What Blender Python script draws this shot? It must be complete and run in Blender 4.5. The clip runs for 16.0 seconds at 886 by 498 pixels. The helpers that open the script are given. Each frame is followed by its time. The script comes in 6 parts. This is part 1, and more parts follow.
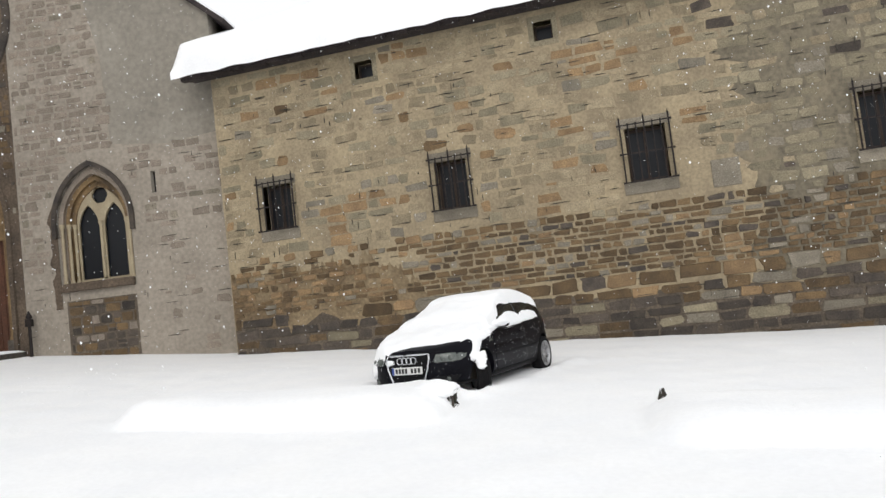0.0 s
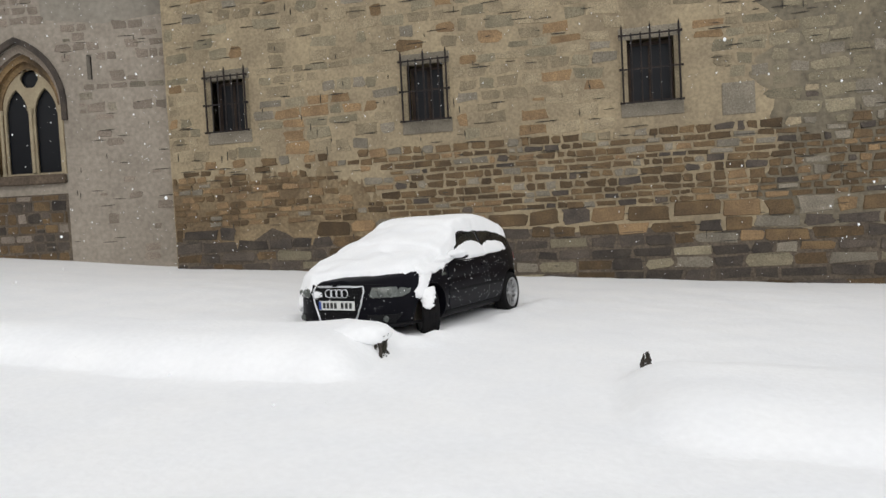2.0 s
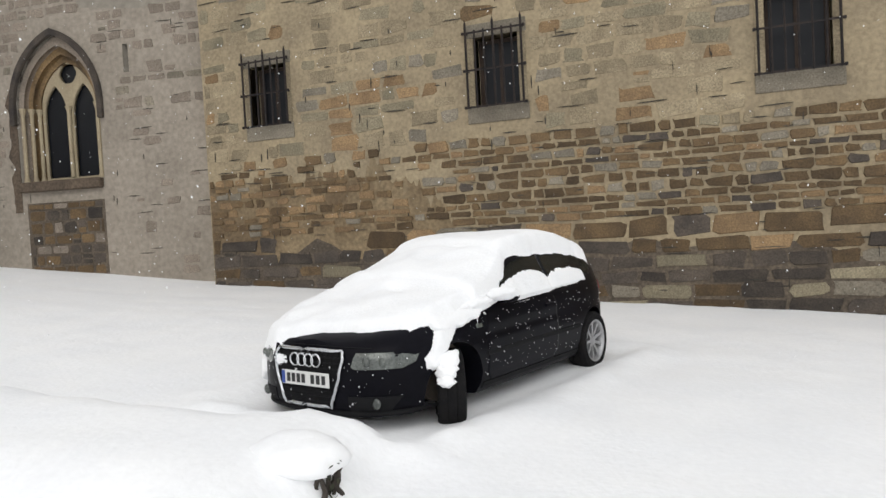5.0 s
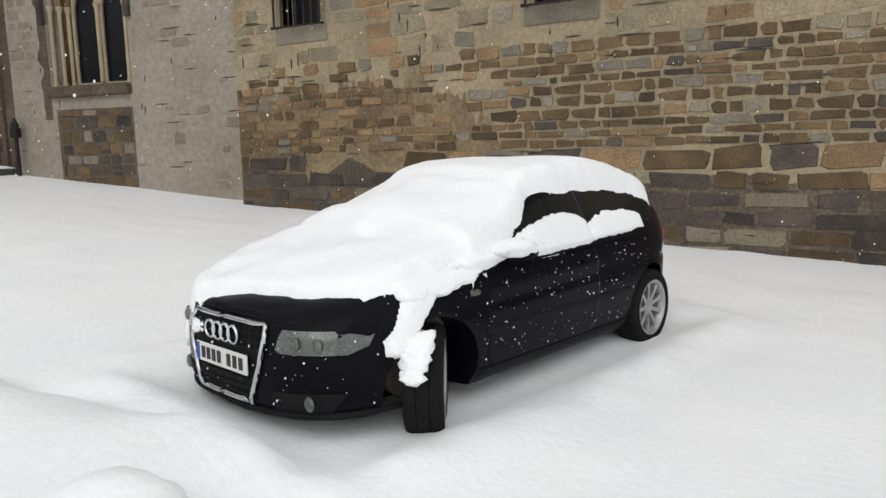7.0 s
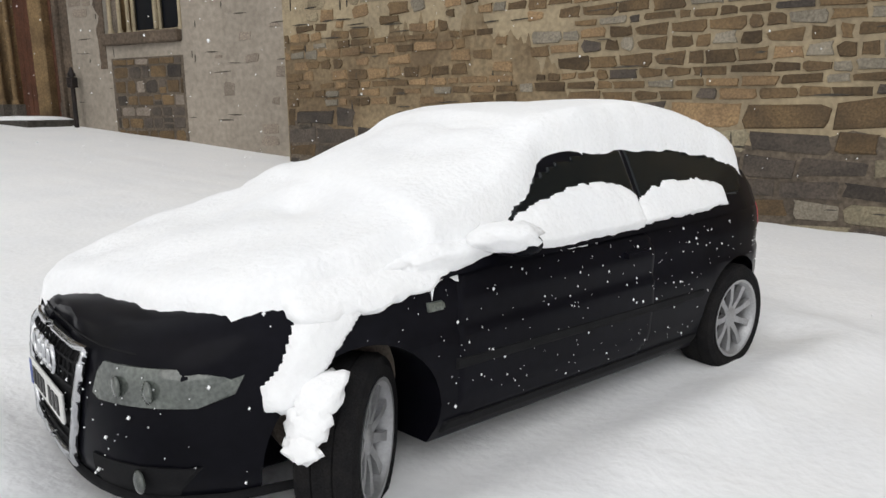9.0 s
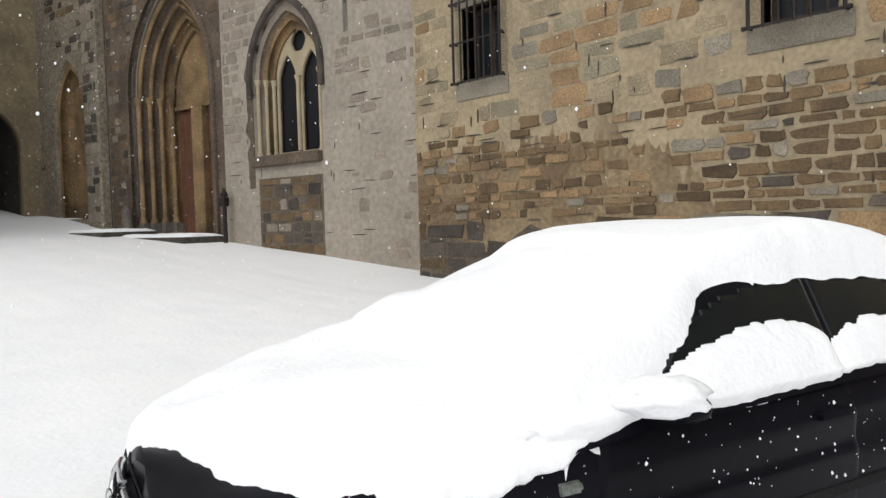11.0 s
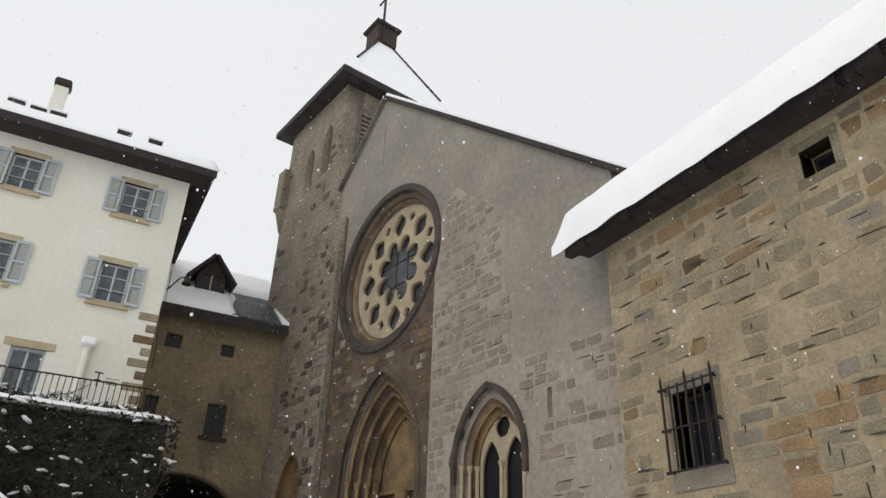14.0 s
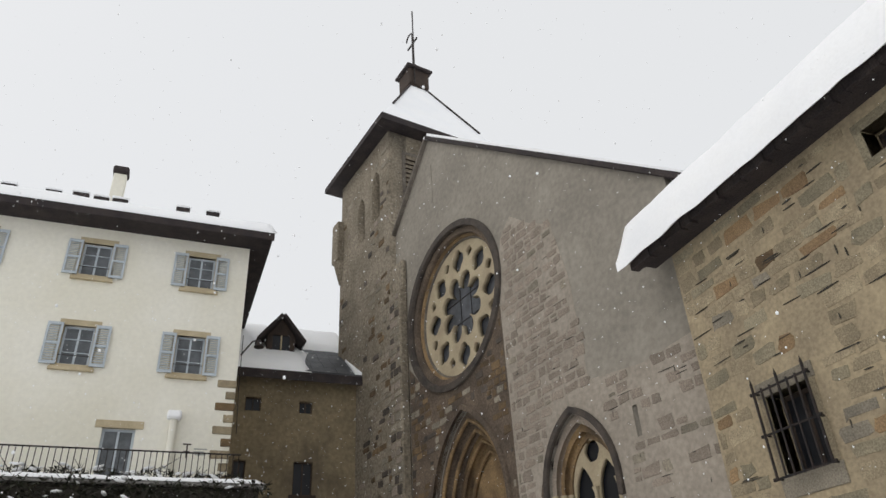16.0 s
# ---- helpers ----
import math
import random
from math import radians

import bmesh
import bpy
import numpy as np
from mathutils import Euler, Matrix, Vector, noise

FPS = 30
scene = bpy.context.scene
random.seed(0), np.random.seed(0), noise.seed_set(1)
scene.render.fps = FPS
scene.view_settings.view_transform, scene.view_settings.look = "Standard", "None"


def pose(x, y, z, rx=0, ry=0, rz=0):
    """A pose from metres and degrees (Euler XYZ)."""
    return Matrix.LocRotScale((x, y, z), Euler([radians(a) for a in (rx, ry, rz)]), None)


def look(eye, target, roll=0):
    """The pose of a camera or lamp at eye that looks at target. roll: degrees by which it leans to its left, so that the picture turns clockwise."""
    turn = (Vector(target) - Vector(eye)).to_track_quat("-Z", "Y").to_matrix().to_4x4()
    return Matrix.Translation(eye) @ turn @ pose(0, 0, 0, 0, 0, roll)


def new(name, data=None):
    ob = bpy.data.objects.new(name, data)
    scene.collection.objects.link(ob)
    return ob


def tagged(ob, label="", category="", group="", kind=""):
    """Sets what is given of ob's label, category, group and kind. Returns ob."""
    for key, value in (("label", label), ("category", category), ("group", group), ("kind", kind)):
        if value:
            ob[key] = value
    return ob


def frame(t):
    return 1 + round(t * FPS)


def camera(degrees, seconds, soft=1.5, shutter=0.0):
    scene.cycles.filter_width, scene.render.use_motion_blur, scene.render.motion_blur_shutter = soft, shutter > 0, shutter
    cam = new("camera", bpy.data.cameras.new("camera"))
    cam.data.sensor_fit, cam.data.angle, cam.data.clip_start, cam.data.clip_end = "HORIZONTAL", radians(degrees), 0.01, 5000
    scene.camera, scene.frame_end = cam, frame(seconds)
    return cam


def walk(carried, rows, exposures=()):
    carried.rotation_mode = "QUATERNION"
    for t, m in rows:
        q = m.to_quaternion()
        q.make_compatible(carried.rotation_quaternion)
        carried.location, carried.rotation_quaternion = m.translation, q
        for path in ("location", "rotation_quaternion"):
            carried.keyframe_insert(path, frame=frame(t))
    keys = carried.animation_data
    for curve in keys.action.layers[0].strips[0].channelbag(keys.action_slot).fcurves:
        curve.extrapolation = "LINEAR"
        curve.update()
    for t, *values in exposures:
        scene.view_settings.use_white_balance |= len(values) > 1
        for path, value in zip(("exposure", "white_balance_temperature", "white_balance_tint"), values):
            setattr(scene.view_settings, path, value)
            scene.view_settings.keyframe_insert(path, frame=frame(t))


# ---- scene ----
cam = camera(64.1, 16.0)
PATH = [
    (0, (-2.134, 0.138, 1.492), (-2.627, 2.072, 1.624), -6.8),
    (0.5, (-2.099, 0.698, 1.491), (-2.593, 2.634, 1.567), -3.1),
    (1, (-2.112, 1.198, 1.472), (-2.596, 3.138, 1.472), -2.8),
    (1.2, (-2.098, 1.373, 1.457), (-2.602, 3.304, 1.582), -3.1),
    (1.5, (-2.089, 1.636, 1.43), (-2.531, 3.586, 1.391), -3.0),
    (2, (-2.154, 2.155, 1.423), (-2.63, 4.096, 1.341), -3.0),
    (2.5, (-2.143, 2.701, 1.525), (-2.769, 4.6, 1.489), -2.2),
    (2.6, (-2.153, 2.78, 1.531), (-2.684, 4.708, 1.524), -2.8),
    (3, (-2.102, 3.236, 1.596), (-2.761, 5.121, 1.485), -2.6),
    (5.3, (-2.342, 5.608, 1.577), (-3.132, 7.445, 1.51), -3.0),
    (5.5, (-2.337, 5.781, 1.564), (-3.163, 7.596, 1.415), -2.9),
    (6, (-2.364, 6.227, 1.531), (-3.126, 8.069, 1.362), 0.3),
    (6.5, (-2.503, 6.69, 1.604), (-3.397, 8.462, 1.355), -0.6),
    (7, (-2.52, 7.15, 1.57), (-3.473, 8.886, 1.288), -1.3),
    (7.5, (-2.635, 7.605, 1.494), (-3.55, 9.336, 1.086), 0.6),
    (8, (-2.693, 7.992, 1.515), (-3.742, 9.643, 1.099), -0.8),
    (8.2, (-2.692, 8.144, 1.483), (-3.774, 9.781, 1.092), -1.2),
    (10.3, (-3.007, 9.136, 1.443), (-4.303, 10.61, 1.059), -0.6),
    (10.5, (-3.029, 9.118, 1.459), (-4.353, 10.583, 1.141), -1.5),
    (11, (-3.057, 9.083, 1.511), (-4.516, 10.449, 1.435), -1.6),
    (11.5, (-3.109, 9.125, 1.499), (-4.717, 10.291, 1.733), 1.0),
    (12, (-3.195, 9.068, 1.505), (-4.823, 10.118, 2.002), 0.3),
    (12.5, (-3.22, 9.039, 1.543), (-4.834, 9.985, 2.251), 1.0),
    (13, (-3.227, 9.006, 1.569), (-4.82, 9.869, 2.417), 1.9),
    (13.5, (-3.272, 9.009, 1.572), (-4.853, 9.848, 2.465), 2.0),
    (14, (-3.28, 8.997, 1.603), (-4.846, 9.811, 2.544), 2.0),
    (14.5, (-3.263, 8.947, 1.598), (-4.8, 9.746, 2.598), 1.4),
    (15, (-3.256, 8.957, 1.607), (-4.766, 9.771, 2.636), 0.4),
    (15.5, (-3.304, 8.906, 1.605), (-4.829, 9.673, 2.646), -1.4),
    (16, (-3.315, 8.864, 1.617), (-4.902, 9.52, 2.641), -3.4),
]
EXPOSURES = [(0, 0.22), (1.5, 0.23), (2, -0.03), (3, 0.04), (5.5, 0.13), (6.2, 0.06), (7, 0.05), (8.2, 0.08), (10.5, 0.1), (11, 0.3), (11.5, 0.66), (12.3, 0.75), (12.6, 0.58), (13, 0.24), (13.5, 0.04), (14.5, -0.08), (16, -0.12)]
walk(cam, [(t, look(eye, target, roll)) for t, eye, target, roll in PATH], EXPOSURES)

# ---- overcast sky and a broad, weak sun ----
world = bpy.data.worlds.new("overcast_sky")
scene.world = world
world.use_nodes = True
wn, wl = world.node_tree.nodes, world.node_tree.links
wn.clear()
sky = wn.new("ShaderNodeTexSky")
sky.sky_type, sky.sun_disc = "NISHITA", False
sky.sun_elevation, sky.sun_rotation = radians(48), radians(200)
sky.air_density, sky.dust_density = 1.0, 4.0
cloud = wn.new("ShaderNodeMix")
cloud.data_type = "RGBA"
cloud.inputs[0].default_value = 0.988
cloud.inputs[7].default_value = (0.915, 0.925, 0.935, 1)
bg = wn.new("ShaderNodeBackground")
bg.inputs[1].default_value = 0.93
wout = wn.new("ShaderNodeOutputWorld")
wl.new(sky.outputs[0], cloud.inputs[6])
wl.new(cloud.outputs[2], bg.inputs[0])
wl.new(bg.outputs[0], wout.inputs[0])
sun = new("sun", bpy.data.lights.new("sun", "SUN"))
sun.data.energy, sun.data.angle, sun.data.color = 0.5, radians(40), (1.0, 0.97, 0.93)
sun.matrix_world = look((6, -20, 24), (-6, 12, 0))


# ---- materials ----
def mat(name, c1, c2=None, rough=0.8, metal=0.0, scale=3.0, bump=0.0, bscale=60.0, spread=0.0, coat=0.0, fine=0.35, spec=0.5, stain=None, stain_scale=0.6, stain_at=0.58, island=False):
    """Two colours mixed by broad noise, fine grain on top, a spread of tone from piece to piece, stains and relief."""
    m = bpy.data.materials.new(name)
    m.use_nodes = True
    nt = m.node_tree
    n, l = nt.nodes, nt.links
    b = n["Principled BSDF"]
    b.inputs["Roughness"].default_value, b.inputs["Metallic"].default_value = rough, metal
    b.inputs["Coat Weight"].default_value = coat
    b.inputs["Coat Roughness"].default_value = 0.08
    b.inputs["Specular IOR Level"].default_value = spec
    if c2 is None:
        b.inputs["Base Color"].default_value = (*c1, 1)
        col = None
    else:
        geo = n.new("ShaderNodeNewGeometry")
        big = n.new("ShaderNodeTexNoise")
        big.inputs["Scale"].default_value, big.inputs["Detail"].default_value = scale, 5
        l.new(geo.outputs["Position"], big.inputs["Vector"])
        ramp = n.new("ShaderNodeMapRange")
        ramp.inputs[1].default_value, ramp.inputs[2].default_value = 0.34, 0.66
        l.new(big.outputs["Fac"], ramp.inputs[0])
        mix = n.new("ShaderNodeMix")
        mix.data_type = "RGBA"
        mix.inputs[6].default_value, mix.inputs[7].default_value = (*c1, 1), (*c2, 1)
        l.new(ramp.outputs[0], mix.inputs[0])
        col = mix.outputs[2]
        grain = n.new("ShaderNodeTexNoise")
        grain.inputs["Scale"].default_value, grain.inputs["Detail"].default_value = scale * 14, 4
        l.new(geo.outputs["Position"], grain.inputs["Vector"])
        gr = n.new("ShaderNodeMapRange")
        gr.inputs[1].default_value, gr.inputs[2].default_value, gr.inputs[3].default_value, gr.inputs[4].default_value = 0.3, 0.7, 1 - fine, 1 + fine
        l.new(grain.outputs["Fac"], gr.inputs[0])
        mul = n.new("ShaderNodeVectorMath")
        mul.operation = "SCALE"
        l.new(col, mul.inputs[0])
        l.new(gr.outputs[0], mul.inputs["Scale"])
        col = mul.outputs[0]
        if spread:
            if island:
                rnd = geo.outputs["Random Per Island"]
            else:
                oi = n.new("ShaderNodeObjectInfo")
                rnd = oi.outputs["Random"]
            sp = n.new("ShaderNodeMapRange")
            sp.inputs[3].default_value, sp.inputs[4].default_value = 1 - spread, 1 + spread
            l.new(rnd, sp.inputs[0])
            mul2 = n.new("ShaderNodeVectorMath")
            mul2.operation = "SCALE"
            l.new(col, mul2.inputs[0])
            l.new(sp.outputs[0], mul2.inputs["Scale"])
            col = mul2.outputs[0]
        if stain:
            st = n.new("ShaderNodeTexNoise")
            st.inputs["Scale"].default_value, st.inputs["Detail"].default_value, st.inputs["Roughness"].default_value = stain_scale, 8, 0.65
            mp = n.new("ShaderNodeMapping")
            mp.inputs["Scale"].default_value = (1, 1, 0.45)
            mp.inputs["Location"].default_value = (3.1, 7.7, 1.3)
            l.new(geo.outputs["Position"], mp.inputs[0])
            l.new(mp.outputs[0], st.inputs["Vector"])
            sr = n.new("ShaderNodeMapRange")
            sr.inputs[1].default_value, sr.inputs[2].default_value = stain_at, stain_at + 0.14
            sr.inputs[4].default_value = 0.85
            l.new(st.outputs["Fac"], sr.inputs[0])
            smix = n.new("ShaderNodeMix")
            smix.data_type = "RGBA"
            smix.inputs[7].default_value = (*stain, 1)
            l.new(sr.outputs[0], smix.inputs[0])
            l.new(col, smix.inputs[6])
            col = smix.outputs[2]
        l.new(col, b.inputs["Base Color"])
    if bump:
        geo2 = n.new("ShaderNodeNewGeometry")
        bn = n.new("ShaderNodeTexNoise")
        bn.inputs["Scale"].default_value, bn.inputs["Detail"].default_value = bscale, 6
        l.new(geo2.outputs["Position"], bn.inputs["Vector"])
        bp = n.new("ShaderNodeBump")
        bp.inputs["Strength"].default_value, bp.inputs["Distance"].default_value = min(bump, 1.0), 0.02
        l.new(bn.outputs["Fac"], bp.inputs["Height"])
        l.new(bp.outputs[0], b.inputs["Normal"])
    return m


SNOW = mat("snow", (0.91, 0.92, 0.935), (0.945, 0.95, 0.955), 0.7, scale=1.2, bump=0.35, bscale=22, fine=0.02, spec=0.2)
SNOW_CAR = mat("snow_on_car", (0.91, 0.92, 0.935), (0.945, 0.95, 0.955), 0.7, scale=3, bump=0.4, bscale=45, fine=0.02, spec=0.2)
MORTAR = mat("lime_mortar", (0.36, 0.29, 0.185), (0.26, 0.21, 0.138), 0.95, scale=1.1, bump=0.6, bscale=30, fine=0.18, stain=(0.16, 0.125, 0.085), stain_scale=0.5)
MORTAR_GREY = mat("grey_mortar", (0.14, 0.112, 0.082), (0.08, 0.064, 0.048), 0.95, scale=1.5, bump=0.6, bscale=40)


def stone(name, c1, c2, spread=0.3, **k):
    """The same stone twice: for single pieces and for joined ones."""
    return [mat(name + s, c1, c2, 0.9, scale=2.8, bump=1.0, bscale=22, spread=spread, island=i, fine=0.3, **k) for s, i in (("_piece", False), ("_joined", True))]


ST_PALE = stone("pale_sandstone", (0.32, 0.262, 0.17), (0.225, 0.182, 0.118), 0.22, stain=(0.15, 0.115, 0.07), stain_scale=0.7)
ST_OLIVE = stone("olive_grey_sandstone", (0.262, 0.225, 0.15), (0.195, 0.168, 0.113), 0.2)
ST_GREY = stone("grey_limestone", (0.245, 0.215, 0.165), (0.18, 0.157, 0.12), 0.18)
ST_OCHRE = stone("ochre_sandstone", (0.28, 0.185, 0.095), (0.20, 0.13, 0.07), 0.2)
ST_BROWN = stone("brown_sandstone", (0.15, 0.098, 0.048), (0.09, 0.06, 0.032), 0.4)
ST_DARK = stone("dark_damp_stone", (0.092, 0.074, 0.058), (0.05, 0.041, 0.034), 0.35)
ST_ROSE = stone("rosy_limestone", (0.265, 0.22, 0.177), (0.205, 0.17, 0.136), 0.14)
PLASTER = mat("grey_lime_plaster", (0.285, 0.258, 0.215), (0.22, 0.198, 0.165), 0.95, scale=0.5, bump=0.4, bscale=30, fine=0.14, stain=(0.19, 0.165, 0.135), stain_scale=0.35)
PLASTER_PALE = mat("pale_rosy_plaster", (0.335, 0.292, 0.24), (0.27, 0.235, 0.192), 0.95, scale=0.7, bump=0.5, bscale=30, fine=0.16)
TOWER = mat("tower_rubble", (0.235, 0.20, 0.15), (0.165, 0.138, 0.10), 0.95, scale=0.8, bump=0.8, bscale=14, fine=0.4, stain=(0.075, 0.062, 0.05), stain_scale=0.5)
BROWN_RENDER = mat("brown_stained_masonry", (0.135, 0.10, 0.07), (0.07, 0.052, 0.038), 0.95, scale=1.2, bump=0.8, bscale=20, fine=0.35)
PORTAL = mat("golden_portal_stone", (0.28, 0.185, 0.088), (0.15, 0.097, 0.048), 0.85, scale=1.6, bump=0.5, bscale=24, fine=0.3, stain=(0.055, 0.038, 0.025), stain_scale=0.8, stain_at=0.52)
CREAM = mat("cream_tracery_stone", (0.43, 0.36, 0.24), (0.33, 0.27, 0.18), 0.85, scale=1.5, bump=0.3, bscale=30, fine=0.1)
HOOD = mat("blackened_hood_stone", (0.035, 0.029, 0.025), (0.075, 0.06, 0.048), 0.9, scale=3, bump=0.6, bscale=20)
DARKRING = mat("dark_moulding_stone", (0.095, 0.08, 0.065), (0.16, 0.14, 0.115), 0.9, scale=2, bump=0.6, bscale=20)
GLASS = mat("dark_leaded_glass", (0.012, 0.013, 0.016), None, 0.3, spec=0.25)
# grey in the pane colour stands in for reflection on the house windows
ROSEGLASS = mat("painted_reflection_glass", (0.11, 0.12, 0.13), (0.06, 0.068, 0.075), 0.25, scale=4, fine=0.2)
ROSEGLASS_DARK = mat("dull_rose_glass", (0.095, 0.10, 0.112), (0.055, 0.06, 0.068), 0.4, scale=4, fine=0.2, spec=0.3)
# near-black for backings: the shade of unlit interiors put into the colour
UNLIT_BLACK = mat("painted_interior_shade", (0.012, 0.010, 0.009), None, 0.95)
IRON = mat("wrought_iron", (0.018, 0.017, 0.018), (0.04, 0.03, 0.026), 0.6, 0.6, scale=8, bump=0.3, bscale=90)
WOOD_DARK = mat("dark_weathered_wood", (0.05, 0.032, 0.022), (0.03, 0.02, 0.015), 0.85, scale=3, bump=0.5, bscale=30)
DOOR = mat("red_brown_door_wood", (0.135, 0.055, 0.03), (0.085, 0.035, 0.02), 0.6, scale=2.5, bump=0.4, bscale=25)
EAVE = mat("tarred_eave_boards", (0.022, 0.017, 0.018), (0.04, 0.03, 0.028), 0.9, scale=2.5, bump=0.6, bscale=18)
WHITE = mat("cream_white_render", (0.80, 0.775, 0.685), (0.74, 0.71, 0.60), 0.9, scale=0.5, bump=0.2, bscale=40, fine=0.04, stain=(0.66, 0.60, 0.45), stain_scale=0.4, stain_at=0.62)
OCHRE_TRIM = mat("ochre_stone_trim", (0.50, 0.42, 0.28), (0.40, 0.33, 0.21), 0.85, scale=3, bump=0.3, bscale=40, fine=0.15)
SHUTTER = mat("grey_blue_shutter_paint", (0.47, 0.52, 0.56), (0.42, 0.47, 0.51), 0.6, scale=3, fine=0.05)
BROWN_HOUSE = mat("brown_lime_render", (0.24, 0.19, 0.115), (0.165, 0.13, 0.08), 0.95, scale=0.6, bump=0.5, bscale=25, fine=0.2, stain=(0.10, 0.08, 0.055), stain_scale=0.5)
SLATE = mat("slate_roof", (0.06, 0.063, 0.068), (0.035, 0.038, 0.042), 0.6, scale=4, bump=0.4, bscale=15, spread=0.3)
LEAVES = mat("dark_evergreen_leaves", (0.022, 0.027, 0.014), (0.042, 0.038, 0.022), 0.7, scale=2, fine=0.4, spread=0.5, island=True)
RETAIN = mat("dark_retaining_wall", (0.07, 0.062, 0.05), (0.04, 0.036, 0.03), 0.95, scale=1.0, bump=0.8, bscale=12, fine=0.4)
GRANITE = mat("grey_step_stone", (0.27, 0.26, 0.245), (0.19, 0.18, 0.17), 0.9, scale=3, bump=0.5, bscale=30)
BARK = mat("dark_twig_bark", (0.03, 0.024, 0.02), (0.06, 0.05, 0.04), 0.9, scale=12, bump=0.5, bscale=60)


# ---- building blocks ----
def link(name, me, material, parent=None, label=""):
    if material is not None:
        for m in material if isinstance(material, (list, tuple)) else [material]:
            me.materials.append(m)
    ob = new(name, me)
    if parent is not None:
        ob.parent = parent
    if label:
        ob["label"] = label
    return ob


def part(name, bm, material, parent, label=""):
    me = bpy.data.meshes.new(name)
    bm.normal_update()
    bm.to_mesh(me)
    bm.free()
    return link(name, me, material, parent, label)


def thing(name, label, category, m=None, group="", kind=""):
    ob = new(name)
    ob.empty_display_size = 0.2
    if m is not None:
        ob.matrix_world = m
    return tagged(ob, label, category, group, kind)


def smooth(ob, angle=40):
    me = ob.data
    me.polygons.foreach_set("use_smooth", [True] * len(me.polygons))
    me.set_sharp_from_angle(angle=radians(angle))
    return ob


def add_box(bm, x0, x1, y0, y1, z0, z1, bevel=0.0, m=None):
    r = bmesh.ops.create_cube(bm, size=1.0)
    vs = r["verts"]
    for v in vs:
        v.co = Vector(((x0 + x1) / 2 + v.co.x * (x1 - x0), (y0 + y1) / 2 + v.co.y * (y1 - y0), (z0 + z1) / 2 + v.co.z * (z1 - z0)))
    if m is not None:
        bmesh.ops.transform(bm, matrix=m, verts=vs)
    if bevel:
        es = list({e for v in vs for e in v.link_edges})
        bmesh.ops.bevel(bm, geom=es, offset=bevel, segments=1, affect="EDGES")
    return vs


def box(name, x0, x1, y0, y1, z0, z1, material, parent=None, label="", bevel=0.008):
    bm = bmesh.new()
    add_box(bm, x0, x1, y0, y1, z0, z1, bevel)
    return part(name, bm, material, parent, label)


def add_rod(bm, a, b, r, r2=None, seg=8):
    a, b = Vector(a), Vector(b)
    d = b - a
    q = d.to_track_quat("Z", "Y").to_matrix().to_4x4()
    bmesh.ops.create_cone(bm, cap_ends=True, segments=seg, radius1=r, radius2=r if r2 is None else r2, depth=d.length,
                          matrix=Matrix.Translation((a + b) / 2) @ q)


def rod(name, a, b, r, material, parent=None, label="", r2=None, seg=8):
    bm = bmesh.new()
    add_rod(bm, a, b, r, r2, seg)
    return smooth(part(name, bm, material, parent, label))


def plate(name, outline, holes, y0, y1, material, parent=None, label=""):
    """A slab in the xz plane between y0 and y1 with holes cut right through."""
    cu = bpy.data.curves.new(name, "CURVE")
    cu.dimensions, cu.fill_mode, cu.extrude = "2D", "BOTH", abs(y1 - y0) / 2
    for loop in (outline, *holes):
        sp = cu.splines.new("POLY")
        sp.points.add(len(loop) - 1)
        for p, (x, z) in zip(sp.points, loop):
            p.co = (x, z, 0, 1)
        sp.use_cyclic_u = True
    ob = new(name, cu)
    bpy.context.view_layer.update()
    me = bpy.data.meshes.new_from_object(ob.evaluated_get(bpy.context.evaluated_depsgraph_get()))
    bpy.data.objects.remove(ob)
    bpy.data.curves.remove(cu)
    me.transform(Matrix(((1, 0, 0, 0), (0, 0, -1, (y0 + y1) / 2), (0, 1, 0, 0), (0, 0, 0, 1))))
    me.name = name
    me.materials.clear()
    bm = bmesh.new()
    bm.from_mesh(me)
    bmesh.ops.remove_doubles(bm, verts=bm.verts, dist=1e-5)
    bm.to_mesh(me)
    bm.free()
    return link(name, me, material, parent, label)


def rect(x0, x1, z0, z1):
    return [(x0, z0), (x1, z0), (x1, z1), (x0, z1)]


def pointed(cx, half, z0, zs, za, n=10):
    """A pointed arch: up one side, over the tip, down the other."""
    h = za - zs
    r = (h * h + half * half) / (2 * half)
    top = math.asin(min(1, h / r))
    left = [(cx - half + r - r * math.cos(top * i / n), zs + r * math.sin(top * i / n)) for i in range(n + 1)]
    right = [(2 * cx - x, z) for x, z in left[-2::-1]]
    return [(cx - half, z0)] + left + right + [(cx + half, z0)]


def circle(cx, cz, r, n=32, a0=0.0):
    return [(cx + r * math.cos(a0 + 2 * math.pi * i / n), cz + r * math.sin(a0 + 2 * math.pi * i / n)) for i in range(n)]


def foil(cx, cz, r, lobes, depth, a0=0.0, n=40, sx=1.0):
    out = []
    for i in range(n):
        a = 2 * math.pi * i / n
        q = r * (1 - depth + depth * abs(math.cos(lobes * a / 2)))
        x, z = q * math.cos(a) * sx, q * math.sin(a)
        out.append((cx + x * math.cos(a0) - z * math.sin(a0), cz + x * math.sin(a0) + z * math.cos(a0)))
    return out


